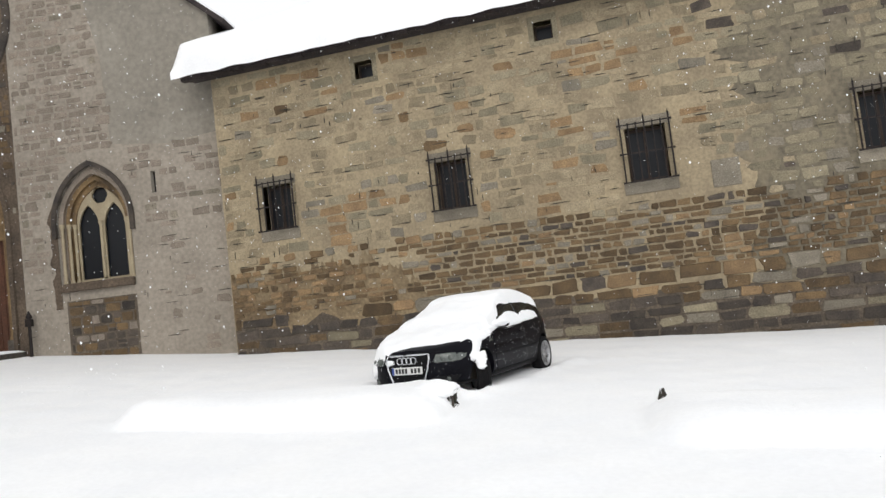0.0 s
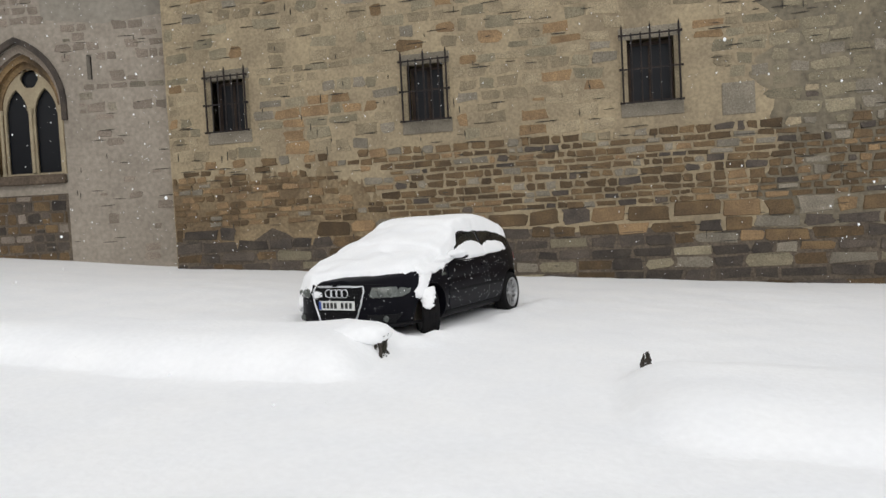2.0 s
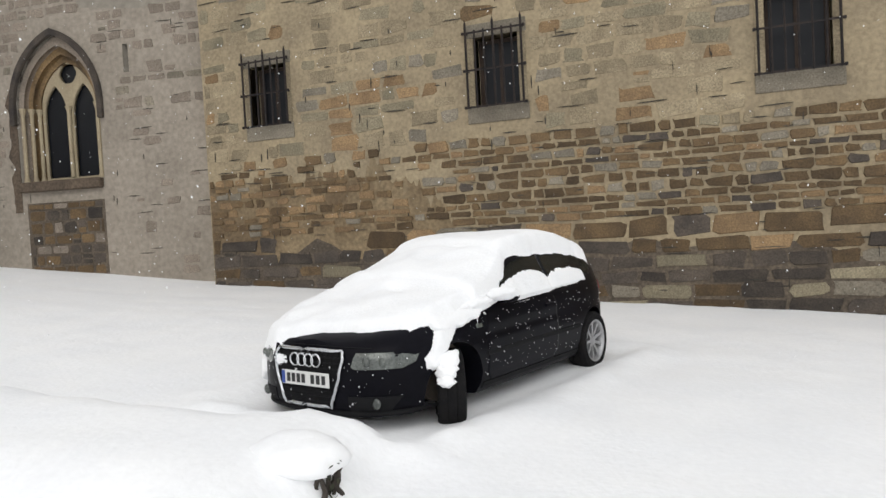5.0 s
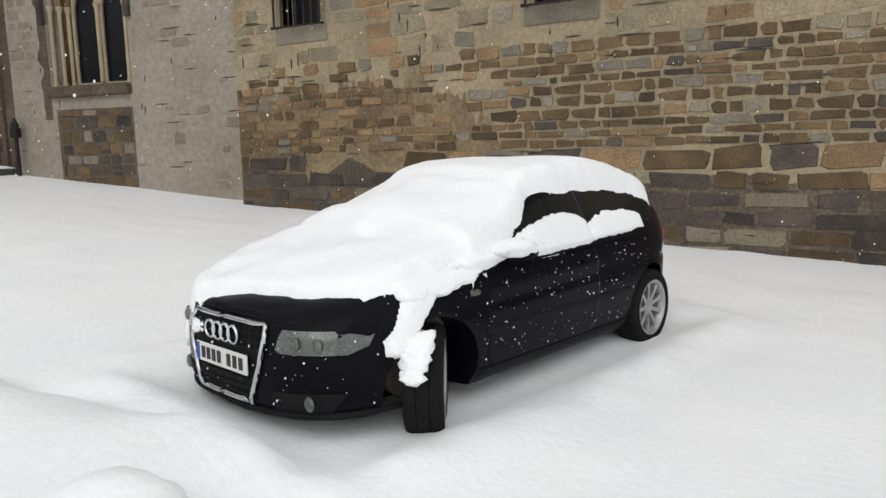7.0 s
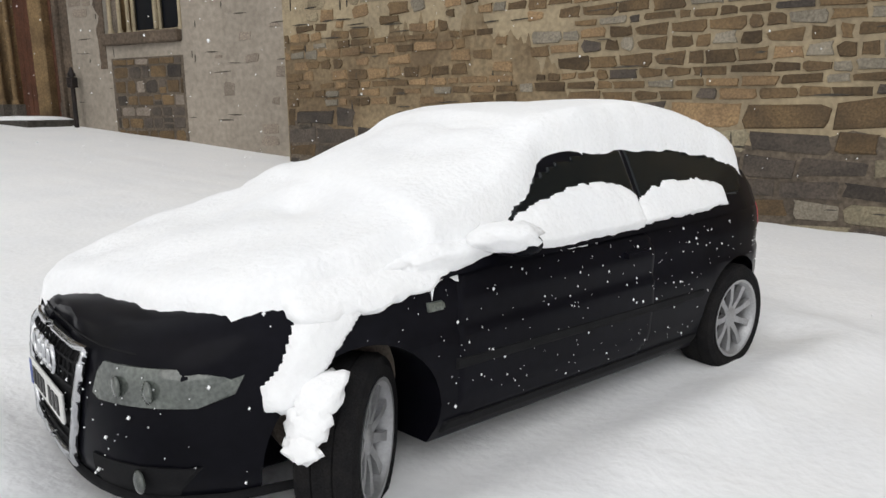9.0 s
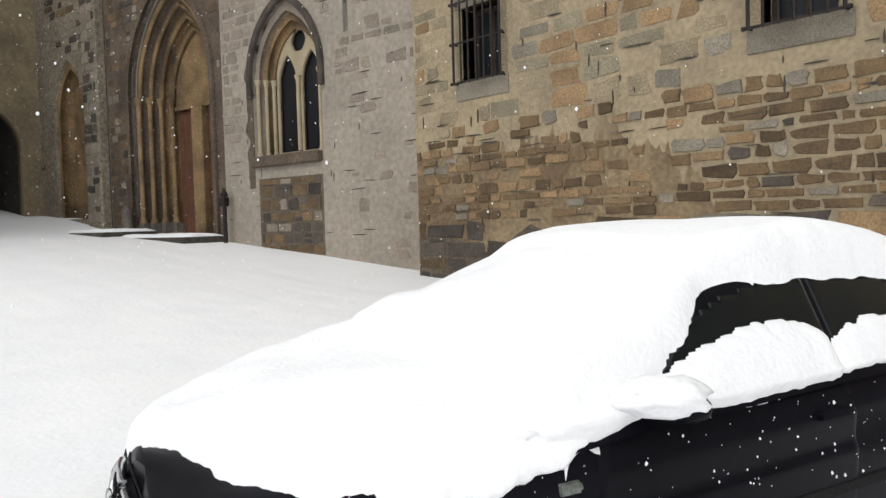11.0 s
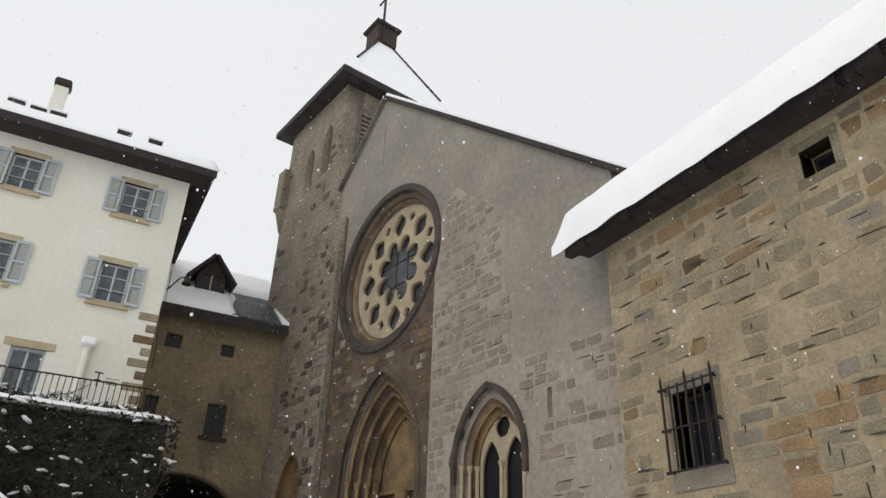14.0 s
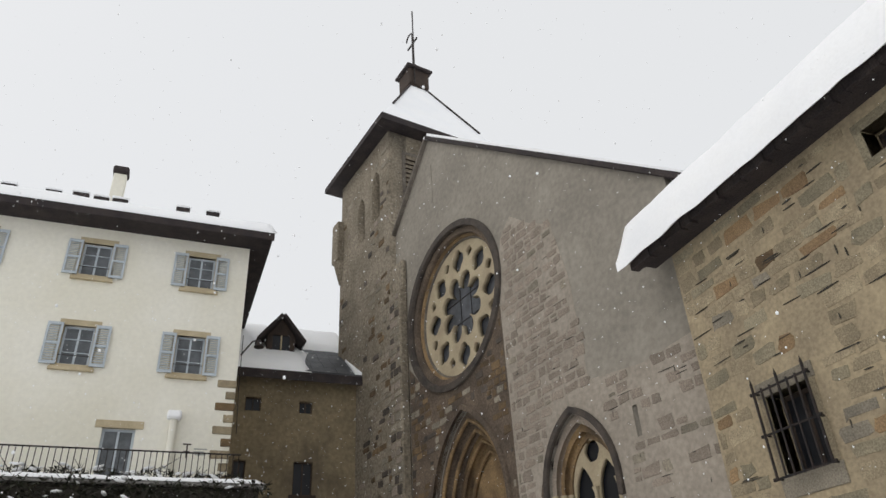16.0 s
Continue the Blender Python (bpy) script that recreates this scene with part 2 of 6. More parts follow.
def sweep(bm, path, r, seg=6, closed=False):
    """A round bar along a path of points."""
    pts = [Vector(p) for p in path]
    rings = []
    n = len(pts)
    for i, p in enumerate(pts):
        t = (pts[(i + 1) % n if closed else min(i + 1, n - 1)] - pts[(i - 1) % n if closed else max(i - 1, 0)]).normalized()
        s = t.cross(Vector((0, 1, 0)))
        if s.length < 1e-3:
            s = t.cross(Vector((1, 0, 0)))
        s.normalize()
        u = s.cross(t)
        rr = r[i] if isinstance(r, (list, tuple)) else r
        rings.append([bm.verts.new(p + rr * (math.cos(2 * math.pi * k / seg) * s + math.sin(2 * math.pi * k / seg) * u)) for k in range(seg)])
    for i in range(n if closed else n - 1):
        a, b = rings[i], rings[(i + 1) % n]
        for k in range(seg):
            bm.faces.new((a[k], a[(k + 1) % seg], b[(k + 1) % seg], b[k]))
    if not closed:
        bm.faces.new(rings[0])
        bm.faces.new(rings[-1][::-1])


def inside(x, z, loop):
    hit = False
    for (x0, z0), (x1, z1) in zip(loop, loop[1:] + loop[:1]):
        if (z0 > z) != (z1 > z) and x < (x1 - x0) * (z - z0) / (z1 - z0) + x0:
            hit = not hit
    return hit


def stone_geom(w, h, d, rnd, rough=0.12):
    """A dressed stone with cut corners and a slightly proud, uneven face; its back lies in the wall. x, z centred, face to -y."""
    c = min(w, h) * rnd.uniform(0.04, 0.2)
    out = [(-w / 2 + c, -h / 2), (w / 2 - c, -h / 2), (w / 2, -h / 2 + c), (w / 2, h / 2 - c), (w / 2 - c, h / 2), (-w / 2 + c, h / 2), (-w / 2, h / 2 - c), (-w / 2, -h / 2 + c)]
    j = min(w, h) * rough
    out = [(x + rnd.uniform(-j, j) * 0.5, z + rnd.uniform(-j, j) * 0.5) for x, z in out]
    e = min(w, h) * 0.1
    vs = [(x, 0.03, z) for x, z in out]
    vs += [(x * (1 - 2 * e / w), -d + rnd.uniform(-0.3, 0.3) * d, z * (1 - 2 * e / h)) for x, z in out]
    fs = [(i, (i + 1) % 8, 8 + (i + 1) % 8, 8 + i) for i in range(8)] + [tuple(range(8, 16))]
    return vs, fs


def lay_stones(parent, name, area, course, length, depth, pick, blocked, seed, near=None, gap=0.018, skip=0.0, limit=280, rough=0.12, yo=0.0):
    """Courses of stone over area (x0, x1, z0, z1) of the plane y = 0 of the parent. pick(x, z, rnd) gives the kind of stone or None;
    blocked(x0, x1, z0, z1) keeps the openings free. Stones inside near become pieces of their own, the rest are joined."""
    rnd = random.Random(seed)
    x0, x1, z0, z1 = area
    shapes, joined, count = {}, {}, 0
    z = z0
    while z < z1:
        ch = min(rnd.uniform(*course(z)), z1 - z)
        if ch < 0.06:
            break
        x = x0 - rnd.uniform(0, 0.25)
        while x < x1:
            w = rnd.uniform(*length(z))
            split = 2 if ch > 0.2 and w < 0.3 and rnd.random() < 0.25 else 1
            for k in range(split):
                hh = ch / split
                a, b, lo, hi = max(x, x0), min(x + w, x1), z + k * hh, z + (k + 1) * hh
                cx, cz = (a + b) / 2, (lo + hi) / 2
                if b - a < 0.09 or blocked(a, b, lo, hi) or rnd.random() < skip:
                    continue
                kind = pick(cx, cz, rnd)
                if kind is None:
                    continue
                ww, hz, d = b - a - gap * rnd.uniform(0.5, 1.8), hi - lo - gap * rnd.uniform(0.4, 1.5), depth(cz) * rnd.uniform(0.5, 1.3)
                if near and near(cx, cz) and count < limit:
                    key = (round(ww / 0.07), round(hz / 0.04), id(kind), rnd.randrange(2))
                    if key not in shapes:
                        vs, fs = stone_geom(key[0] * 0.07, key[1] * 0.04, d, rnd, rough)
                        me = bpy.data.meshes.new("stone")
                        me.from_pydata(vs, [], fs)
                        me.materials.append(kind[0])
                        shapes[key] = me
                    ob = new("stone", shapes[key])
                    ob.parent = parent
                    ob.location = (cx, yo, cz)
                    ob.scale = (ww / (key[0] * 0.07), 1, hz / (key[1] * 0.04))
                    count += 1
                else:
                    vs, fs = stone_geom(ww, hz, d, rnd, rough)
                    V, Fc = joined.setdefault(id(kind), (kind, [], []))[1:]
                    o = len(V)
                    V.extend((p[0] + cx, p[1] + yo, p[2] + cz) for p in vs)
                    Fc.extend(tuple(i + o for i in f) for f in fs)
            x += w
        z += ch
    for kind, V, Fc in joined.values():
        me = bpy.data.meshes.new(name)
        me.from_pydata(V, [], Fc)
        ob = link(name, me, kind[1], parent)
        ob["kind"] = "stuff"


def snow_slab(name, outline_fn, nx, ny, material, parent, label=""):
    """A closed soft slab: outline_fn(u, v) gives lower and upper points for u, v in 0..1."""
    bm = bmesh.new()
    top, bot = [], []
    for i in range(nx + 1):
        tr, br = [], []
        for j in range(ny + 1):
            lo, hi = outline_fn(i / nx, j / ny)
            tr.append(bm.verts.new(hi))
            br.append(bm.verts.new(lo))
        top.append(tr)
        bot.append(br)
    for i in range(nx):
        for j in range(ny):
            bm.faces.new((top[i][j], top[i + 1][j], top[i + 1][j + 1], top[i][j + 1]))
            bm.faces.new((bot[i][j], bot[i][j + 1], bot[i + 1][j + 1], bot[i + 1][j]))
    for j in range(ny):
        bm.faces.new((top[0][j], top[0][j + 1], bot[0][j + 1], bot[0][j]))
        bm.faces.new((top[nx][j + 1], top[nx][j], bot[nx][j], bot[nx][j + 1]))
    for i in range(nx):
        bm.faces.new((top[i + 1][0], top[i][0], bot[i][0], bot[i + 1][0]))
        bm.faces.new((top[i][ny], top[i + 1][ny], bot[i + 1][ny], bot[i][ny]))
    bmesh.ops.recalc_face_normals(bm, faces=bm.faces)
    return smooth(part(name, bm, material, parent, label), 70)


def rounding(u, v, ru=0.08, rv=0.08):
    """1 in the middle, falling to 0 at the rim with a round shoulder."""
    def f(t, r):
        t = min(t, 1 - t)
        return 1.0 if t >= r else math.sqrt(max(0.0, 1 - (1 - t / r) ** 2))
    return f(u, ru) * f(v, rv)

# ---- ground: one snow sheet, rising gently to the west ----
PROFILE = [(-400, 6.0), (-60, 3.6), (-36, 2.7), (-27.8, 2.15), (-25, 1.62), (-22, 1.36), (-19, 1.17), (-17, 1.0), (-15, 0.8), (-12.3, 0.57), (-9.6, 0.4), (-3.8, 0.07), (1.4, -0.18), (12, -0.7), (400, -3)]
CAR_AT, CAR_TURN = (-5.135, 10.54, 0.02), -103.9
CAR = pose(*CAR_AT, 0, -0.9, CAR_TURN) @ Matrix.Diagonal((0.965, 0.965, 0.965, 1))
CAR_INV = CAR.inverted()


def base_height(x):
    for (a, za), (b, zb) in zip(PROFILE, PROFILE[1:]):
        if x <= b:
            return za + (zb - za) * (x - a) / (b - a)
    return PROFILE[-1][1]


def bell(d):
    return math.exp(-d * d)


def ridge(x, y, xa, xb, yc, half, h):
    """A rounded bank of snow over a low hedge."""
    if xa is not None and x < xa:
        e = (xa - x)
    elif xb is not None and x > xb:
        e = (x - xb)
    else:
        e = 0.0
    d = math.hypot(e * 1.5, max(0.0, abs(y - yc) - half * 0.45))
    return h * max(0.0, 1 - (d / (half * 1.1)) ** 2) ** 0.7 if d < half * 1.1 else 0.0


def height(x, y):
    z = base_height(x)
    z += 0.045 * noise.noise((x * 0.35, y * 0.35, 0.3)) + 0.022 * noise.noise((x * 1.3, y * 1.3, 2.0)) + 0.009 * noise.noise((x * 4.5, y * 4.5, 4.0))
    near = max(abs(x + 5), abs(y - 8))
    if near < 9:
        z += 0.006 * noise.noise((x * 11, y * 11, 7.0))
        z += ridge(x + 0.12 * noise.noise((y * 2, 0, 0)), y + 0.1 * noise.noise((x * 1.5, 3, 0)), -8.3, -4.78, 8.5, 0.60, 0.28)
        z += ridge(x, y + 0.1 * noise.noise((x * 1.5, 9, 0)), -1.6, 3.2, 7.7, 0.75, 0.19)
        p = CAR_INV @ Vector((x, y, 0))
        dx, dy = max(0.0, -p.x - 3.25, p.x - 0.8), max(0.0, abs(p.y) - 0.86)
        d = math.hypot(dx, dy)
        if d < 1.4:
            z -= 0.03 * bell(d / 0.14)
            z += 0.075 * bell((p.x - 0.98) / 0.22) * bell(p.y / 1.0) * (1 + 0.6 * noise.noise((x * 5, y * 5, 1.0)))
            z += (0.06 + 0.05 * noise.noise((x * 3, y * 3, 5.0))) * bell((d - 0.36) / 0.22)
    return z


def steps_of(lo, hi, a, b, fine):
    """Coordinates from lo to hi, fine between a and b and growing outwards."""
    out = [a + (b - a) * i / round((b - a) / fine) for i in range(round((b - a) / fine) + 1)]
    s, x = fine, b
    while x < hi:
        s *= 1.25
        x = min(hi, x + s)
        out.append(x)
    s, x, left = fine, a, []
    while x > lo:
        s *= 1.25
        x = max(lo, x - s)
        left.append(x)
    return left[::-1] + out


gx, gy = steps_of(-400, 400, -11, 4, 0.09), steps_of(-400, 400, 3, 15.5, 0.09)
gv = [(x, y, height(x, y)) for y in gy for x in gx]
nxg = len(gx)
gf = [(j * nxg + i, j * nxg + i + 1, (j + 1) * nxg + i + 1, (j + 1) * nxg + i) for j in range(len(gy) - 1) for i in range(nxg - 1)]
gme = bpy.data.meshes.new("ground")
gme.from_pydata(gv, [], gf)
ground = smooth(link("ground", gme, SNOW), 180)
tagged(ground, "deep fresh white snow covering the sloping square", "snow", kind="structure")


# ---- the stone wing with the barred windows ----
WY = 17.45
wing = thing("stone_wing", "long rubble stone wing with barred windows and snow-laden eaves", "building", pose(0, WY, 0))
BARRED = [(-11.38, -10.55, 3.80, 5.00), (-6.52, -5.70, 3.66, 4.88), (-1.78, -0.86, 3.64, 4.92), (3.25, 4.15, 3.6, 4.88)]
SMALL = [(-8.36, -7.87, 7.42, 7.88), (-3.60, -3.14, 7.46, 7.93), (1.2, 1.66, 7.46, 7.93)]
wall = plate("wall", rect(-12.62, 16, -1.2, 8.5), [rect(*w) for w in BARRED + SMALL], 0.0, 0.7, MORTAR, wing, "rubble masonry wall with wide lime joints")
inner = box("inner_wall", -12.6, 16, 0.72, 0.8, -1.2, 8.4, UNLIT_BLACK, wing, "near-black sheet standing in for the unlit room behind the barred windows")
side = box("end_wall", -12.62, -12.2, 0.71, 9, -1.2, 8.4, MORTAR, wing)
side2 = box("end_wall", 15.6, 16, 0.71, 9, -1.2, 8.4, MORTAR, wing)


def barred_window(x0, x1, z0, z1):
    """Deep-set wooden casement behind a projecting iron grille, in a dressed stone surround."""
    fr = plate("window", rect(x0, x1, z0, z1), [rect(x0 + 0.07, (x0 + x1) / 2 - 0.03, z0 + 0.07, z1 - 0.07), rect((x0 + x1) / 2 + 0.03, x1 - 0.07, z0 + 0.07, z1 - 0.07)], 0.30, 0.36, WOOD_DARK, wing, "deep-set dark wooden casement behind an iron grille")
    box("pane", x0 + 0.06, x1 - 0.06, 0.325, 0.335, z0 + 0.06, z1 - 0.06, GLASS, fr, "", 0)
    rnd = random.Random(round(x0 * 100))
    # surround: jamb stones, sill and lintel, a little proud
    for sx, dirn in ((x0, -1), (x1, 1)):
        box("jamb", min(sx, sx + dirn * 0.14), max(sx, sx + dirn * 0.14), -0.02, 0.28, z0, z1, ST_PALE[0], fr, "pale dressed jamb stone")
    box("sill", x0 - 0.16, x1 + 0.16, -0.025, 0.3, z0 - 0.30, z0, ST_GREY[0], fr, "grey stone sill")
    box("lintel", x0 - 0.16, x1 + 0.16, -0.02, 0.3, z1, z1 + 0.24, ST_GREY[0], fr, "grey stone lintel")
    gx0, gx1, gz0, gz1 = x0 - 0.10, x1 + 0.10, z0 - 0.04, z1 + 0.08
    y = -0.13
    n = 7
    for i in range(n):
        x = gx0 + (gx1 - gx0) * i / (n - 1)
        end = i in (0, n - 1, n // 2)
        bm = bmesh.new()
        add_rod(bm, (x, y, gz0), (x, y, gz1 + (0.16 if end else 0.03)), 0.018 if not end else 0.022, None, 6)
        if end:
            add_rod(bm, (x, y, gz1 + 0.16), (x + 0.0, y, gz1 + 0.23), 0.017, 0.002, 6)
        part("bar", bm, IRON, fr)
    for k, z in enumerate((gz0 + 0.02, (gz0 + gz1) / 2, gz1 - 0.01)):
        bm = bmesh.new()
        add_box(bm, gx0 - 0.04, gx1 + 0.04, y - 0.008, y + 0.008, z - 0.016, z + 0.016)
        for x in (gx0, gx1):
            add_box(bm, x - 0.012, x + 0.012, y, 0.02, z - 0.012, z + 0.012)
        for x in (gx0 - 0.05, gx1 + 0.05):
            add_box(bm, x - 0.022, x + 0.022, y - 0.022, y + 0.022, z - 0.024, z + 0.024, 0.006)
        part("cross_bar", bm, IRON, fr)
    return fr


for w in BARRED:
    barred_window(*w)
for x0, x1, z0, z1 in SMALL:
    fr = plate("window", rect(x0, x1, z0, z1), [rect(x0 + 0.05, x1 - 0.05, z0 + 0.05, z1 - 0.05)], 0.34, 0.4, WOOD_DARK, wing, "small dark square attic window")
    box("pane", x0 + 0.04, x1 - 0.04, 0.365, 0.375, z0 + 0.04, z1 - 0.04, GLASS, fr, "", 0)
    for nm, a, b, c, d in (("jamb", x0 - 0.13, x0, z0, z1), ("jamb", x1, x1 + 0.13, z0, z1), ("sill", x0 - 0.13, x1 + 0.13, z0 - 0.14, z0), ("lintel", x0 - 0.13, x1 + 0.13, z1, z1 + 0.16)):
        box(nm, a, b, -0.012, 0.3, c, d, ST_OLIVE[0], fr)

# roof of the wing: eave boards, rafters' dark underside, slates, thick snow
EZ = 8.35
roof_sl = math.tan(radians(27))


def roof_slab(name, x0, x1, ya, yb, z_at, t0, t1, material, parent, label=""):
    bm = bmesh.new()
    vs = [bm.verts.new((x, y, z_at(y) + t)) for t in (t0, t1) for x, y in ((x0, ya), (x1, ya), (x1, yb), (x0, yb))]
    for f in ((0, 3, 2, 1), (4, 5, 6, 7), (0, 1, 5, 4), (1, 2, 6, 5), (2, 3, 7, 6), (3, 0, 4, 7)):
        bm.faces.new([vs[i] for i in f])
    return part(name, bm, material, parent, label)


def wing_z(y):
    return EZ - 0.10 + (y + 0.62) * roof_sl


roof_slab("roof", -13.2, 16, -0.42, 9.0, wing_z, -0.02, 0.12, EAVE, wing, "dark eave boards under the snow")
rndw = random.Random(5)
box("soffit", -13.12, 16, -0.40, -0.002, EZ - 0.12, EZ - 0.03, EAVE, wing, "dark boarded soffit under the eave", 0.01)
# ragged slate edge
bm = bmesh.new()
x = -13.22
while x < 15.9:
    w = rndw.uniform(0.12, 0.24)
    drop = rndw.uniform(0.0, 0.10)
    add_box(bm, x, x + w * 0.95, -0.50 - drop * 0.5, -0.36, EZ - 0.13 - drop * 0.8, EZ + 0.06 + drop * 0.2)
    x += w
part("slate_edge", bm, EAVE, wing, "ragged dark slate edge of the eave")


def wing_snow(u, v):
    x = -13.38 + 29.3 * u
    v = v ** 1.6
    y = -0.72 + 9.7 * v + 0.10 * noise.noise((x * 0.9, 1, 0)) * (1 - v) + 0.04 * noise.noise((x * 4, 1, 0)) * (1 - v)
    lo = wing_z(y) + 0.13 + (0.05 * noise.noise((x * 1.7, 5, 0)) if v < 0.02 else 0)
    t = 0.20 + 0.58 * rounding(u, v, 0.008, 0.03) + 0.03 * noise.noise((x * 1.2, y, 0))
    lo -= 0.12 * bell(v / 0.02)
    return (x, y, lo), (x, y, lo + max(0.02, t))


snow_slab("snow_layer", wing_snow, 150, 44, SNOW, wing, "thick overhanging layer of fresh snow")

# ---- the church: gabled front, rose window, portal, traceried window ----
CH = pose(-13.0, 17.95, 0, 0, 0, math.degrees(math.atan(0.17)))
church = thing("church", "old grey plastered stone church with rose window and pointed portal", "church", CH)
PCX, PH, PZ0, PZS, PZA = -8.28, 1.83, 1.35, 5.1, 7.9
GCX, GH, GZ0, GZS, GZA = -3.80, 1.12, 3.10, 4.85, 6.45
RX, RZ, RR = -8.55, 11.35, 2.62
hole_p = pointed(PCX, PH, PZ0, PZS, PZA, 14)
hole_g = pointed(GCX, GH, GZ0, GZS, GZA, 12)
facade_outline = [(-12.3, -1), (0.15, -1), (0.15, 10.42), (-9.45, 18.5), (-12.3, 15.7)]
facade = plate("facade_wall", facade_outline, [hole_p, hole_g, circle(RX, RZ, RR, 56), rect(-1.98, -1.84, 5.42, 6.05), rect(-9.36, -9.30, 15.6, 17.3)], 0.0, 1.1, PLASTER, church, "grey lime-plastered gable front")
box("nave_backing", -12.2, 0.1, 1.12, 1.2, -1, 9.9, UNLIT_BLACK, church, "near-black sheet standing in for shade behind the openings", 0)
nave_out = [(-12.3, -1), (0.15, -1), (0.15, 10.3), (-9.45, 18.4), (-12.3, 15.6)]
plate("nave_wall", nave_out, [], 1.25, 22, TOWER, church, "plastered nave wall")
# gable coping with a thin line of snow, and the roof edge
def strip(name, a, b, y0, y1, t0, t1, material, parent, label=""):
    (xa, za), (xb, zb) = a, b
    d = math.hypot(xb - xa, zb - za)
    nx_, nz_ = -(zb - za) / d, (xb - xa) / d
    if nz_ < 0:
        nx_, nz_ = -nx_, -nz_
    loop = [(xa + nx_ * t0, za + nz_ * t0), (xb + nx_ * t0, zb + nz_ * t0), (xb + nx_ * t1, zb + nz_ * t1), (xa + nx_ * t1, za + nz_ * t1)]
    return plate(name, loop, [], y0, y1, material, parent, label)


strip("coping", (-9.45, 18.51), (0.62, 10.0), -0.16, 22, 0.0, 0.13, EAVE, church, "dark coping of the gable")
strip("snow_layer", (-9.4, 18.62), (0.6, 10.12), -0.10, 22, 0.01, 0.12, SNOW, church, "thin snow on the gable roof")
strip("coping", (-12.2, 15.78), (-9.45, 18.5), -0.16, 1.2, 0.0, 0.10, DARKRING, church)
strip("snow_layer", (-12.2, 15.9), (-9.45, 18.62), -0.14, 1.2, 0.0, 0.05, SNOW, church)

# rose window
rose = plate("rose_window", circle(RX, RZ, RR + 0.10, 64), [circle(RX, RZ, RR - 0.10, 64)], -0.10, 0.16, HOOD, church, "round rose window with cream stone tracery")
for r0, r1, y0, y1, m_ in ((RR - 0.10, RR - 0.30, 0.06, 0.34, BROWN_RENDER), (RR - 0.30, RR - 0.38, 0.20, 0.5, PORTAL), (RR - 0.38, RR - 0.44, 0.28, 0.6, DARKRING)):
    plate("moulding_ring", circle(RX, RZ, r0, 64), [circle(RX, RZ, r1, 64)], y0, y1, m_, rose)
tr = RR - 0.44
holes = []
for i in range(8):
    a = 2 * math.pi * i / 8 + math.pi / 8
    holes.append(foil(RX + 0.66 * tr * math.cos(a + math.pi / 8) * 1.12, RZ + 0.66 * tr * math.sin(a + math.pi / 8) * 1.12, 0.165 * tr, 4, 0.22, a + math.pi / 8, 28, 1.15))
    holes.append(foil(RX + 0.82 * tr * math.cos(a), RZ + 0.82 * tr * math.sin(a), 0.085 * tr, 4, 0.25, a, 20))
flower = []
for k in range(160):
    a = 2 * math.pi * k / 160
    lobe = abs(math.cos(8 * (a - math.pi / 8) / 2))
    q = tr * (0.30 + 0.24 * lobe ** 0.45)
    flower.append((RX + q * math.cos(a), RZ + q * math.sin(a)))
plate("tracery", circle(RX, RZ, tr + 0.02, 64), holes + [flower], 0.34, 0.52, CREAM, rose, "cream stone tracery with petals and foils")
plate("glass", circle(RX, RZ, tr, 48), [], 0.56, 0.58, ROSEGLASS_DARK, rose, "dull blue-grey leaded glass")
for d in (-0.3, 0.3):
    box("lead_bar", RX + d - 0.015, RX + d + 0.015, 0.545, 0.556, RZ - tr * 0.52, RZ + tr * 0.52, IRON, rose, "", 0)
    box("lead_bar", RX - tr * 0.52, RX + tr * 0.52, 0.545, 0.556, RZ + d * 1.3 - 0.015, RZ + d * 1.3 + 0.015, IRON, rose, "", 0)

# portal: four stepped orders with shafts, tympanum, trumeau and two doors
portal = plate("portal", pointed(PCX, PH + 0.12, PZ0, PZS, PZA + 0.16, 14), [hole_p], -0.10, 0.12, BROWN_RENDER, church, "deep pointed portal with shafts and carved arches")
orders = [(0.0, 0.18), (0.18, 0.36), (0.36, 0.54), (0.54, 0.72)]
for k, (a, b) in enumerate(orders):
    y0 = 0.10 + 0.22 * k
    o = pointed(PCX, PH - a, PZ0, PZS, PZA - a * 1.5, 14)
    i_ = pointed(PCX, PH - b, PZ0, PZS, PZA - b * 1.5, 14)
    plate("arch_order", o, [i_], y0 + 0.06, y0 + 0.28, PORTAL if k > 1 else BROWN_RENDER, portal)
    # roll moulding over the arch and shaft on either side
    bm = bmesh.new()
    sweep(bm, [(x, y0 + 0.05, z) for x, z in i_[1:-1]], 0.055, 6)
    smooth(part("arch_roll", bm, PORTAL, portal))
    for s in (-1, 1):
        x = PCX + s * (PH - b + 0.055)
        bm = bmesh.new()
        add_rod(bm, (x, y0 + 0.03, PZ0 + 0.5), (x, y0 + 0.03, PZS - 0.22), 0.06, None, 10)
        add_rod(bm, (x, y0 + 0.03, PZ0 + 0.36), (x, y0 + 0.03, PZ0 + 0.5), 0.10, 0.07, 10)
        add_rod(bm, (x, y0 + 0.03, PZS - 0.22), (x, y0 + 0.03, PZS), 0.065, 0.12, 10)
        smooth(part("shaft", bm, PORTAL, portal, "slender golden stone shaft"))
        box("plinth", x - 0.12, x + 0.12, y0 - 0.06, y0 + 0.2, PZ0, PZ0 + 0.36, DARKRING, portal)
ih = PH - 0.72
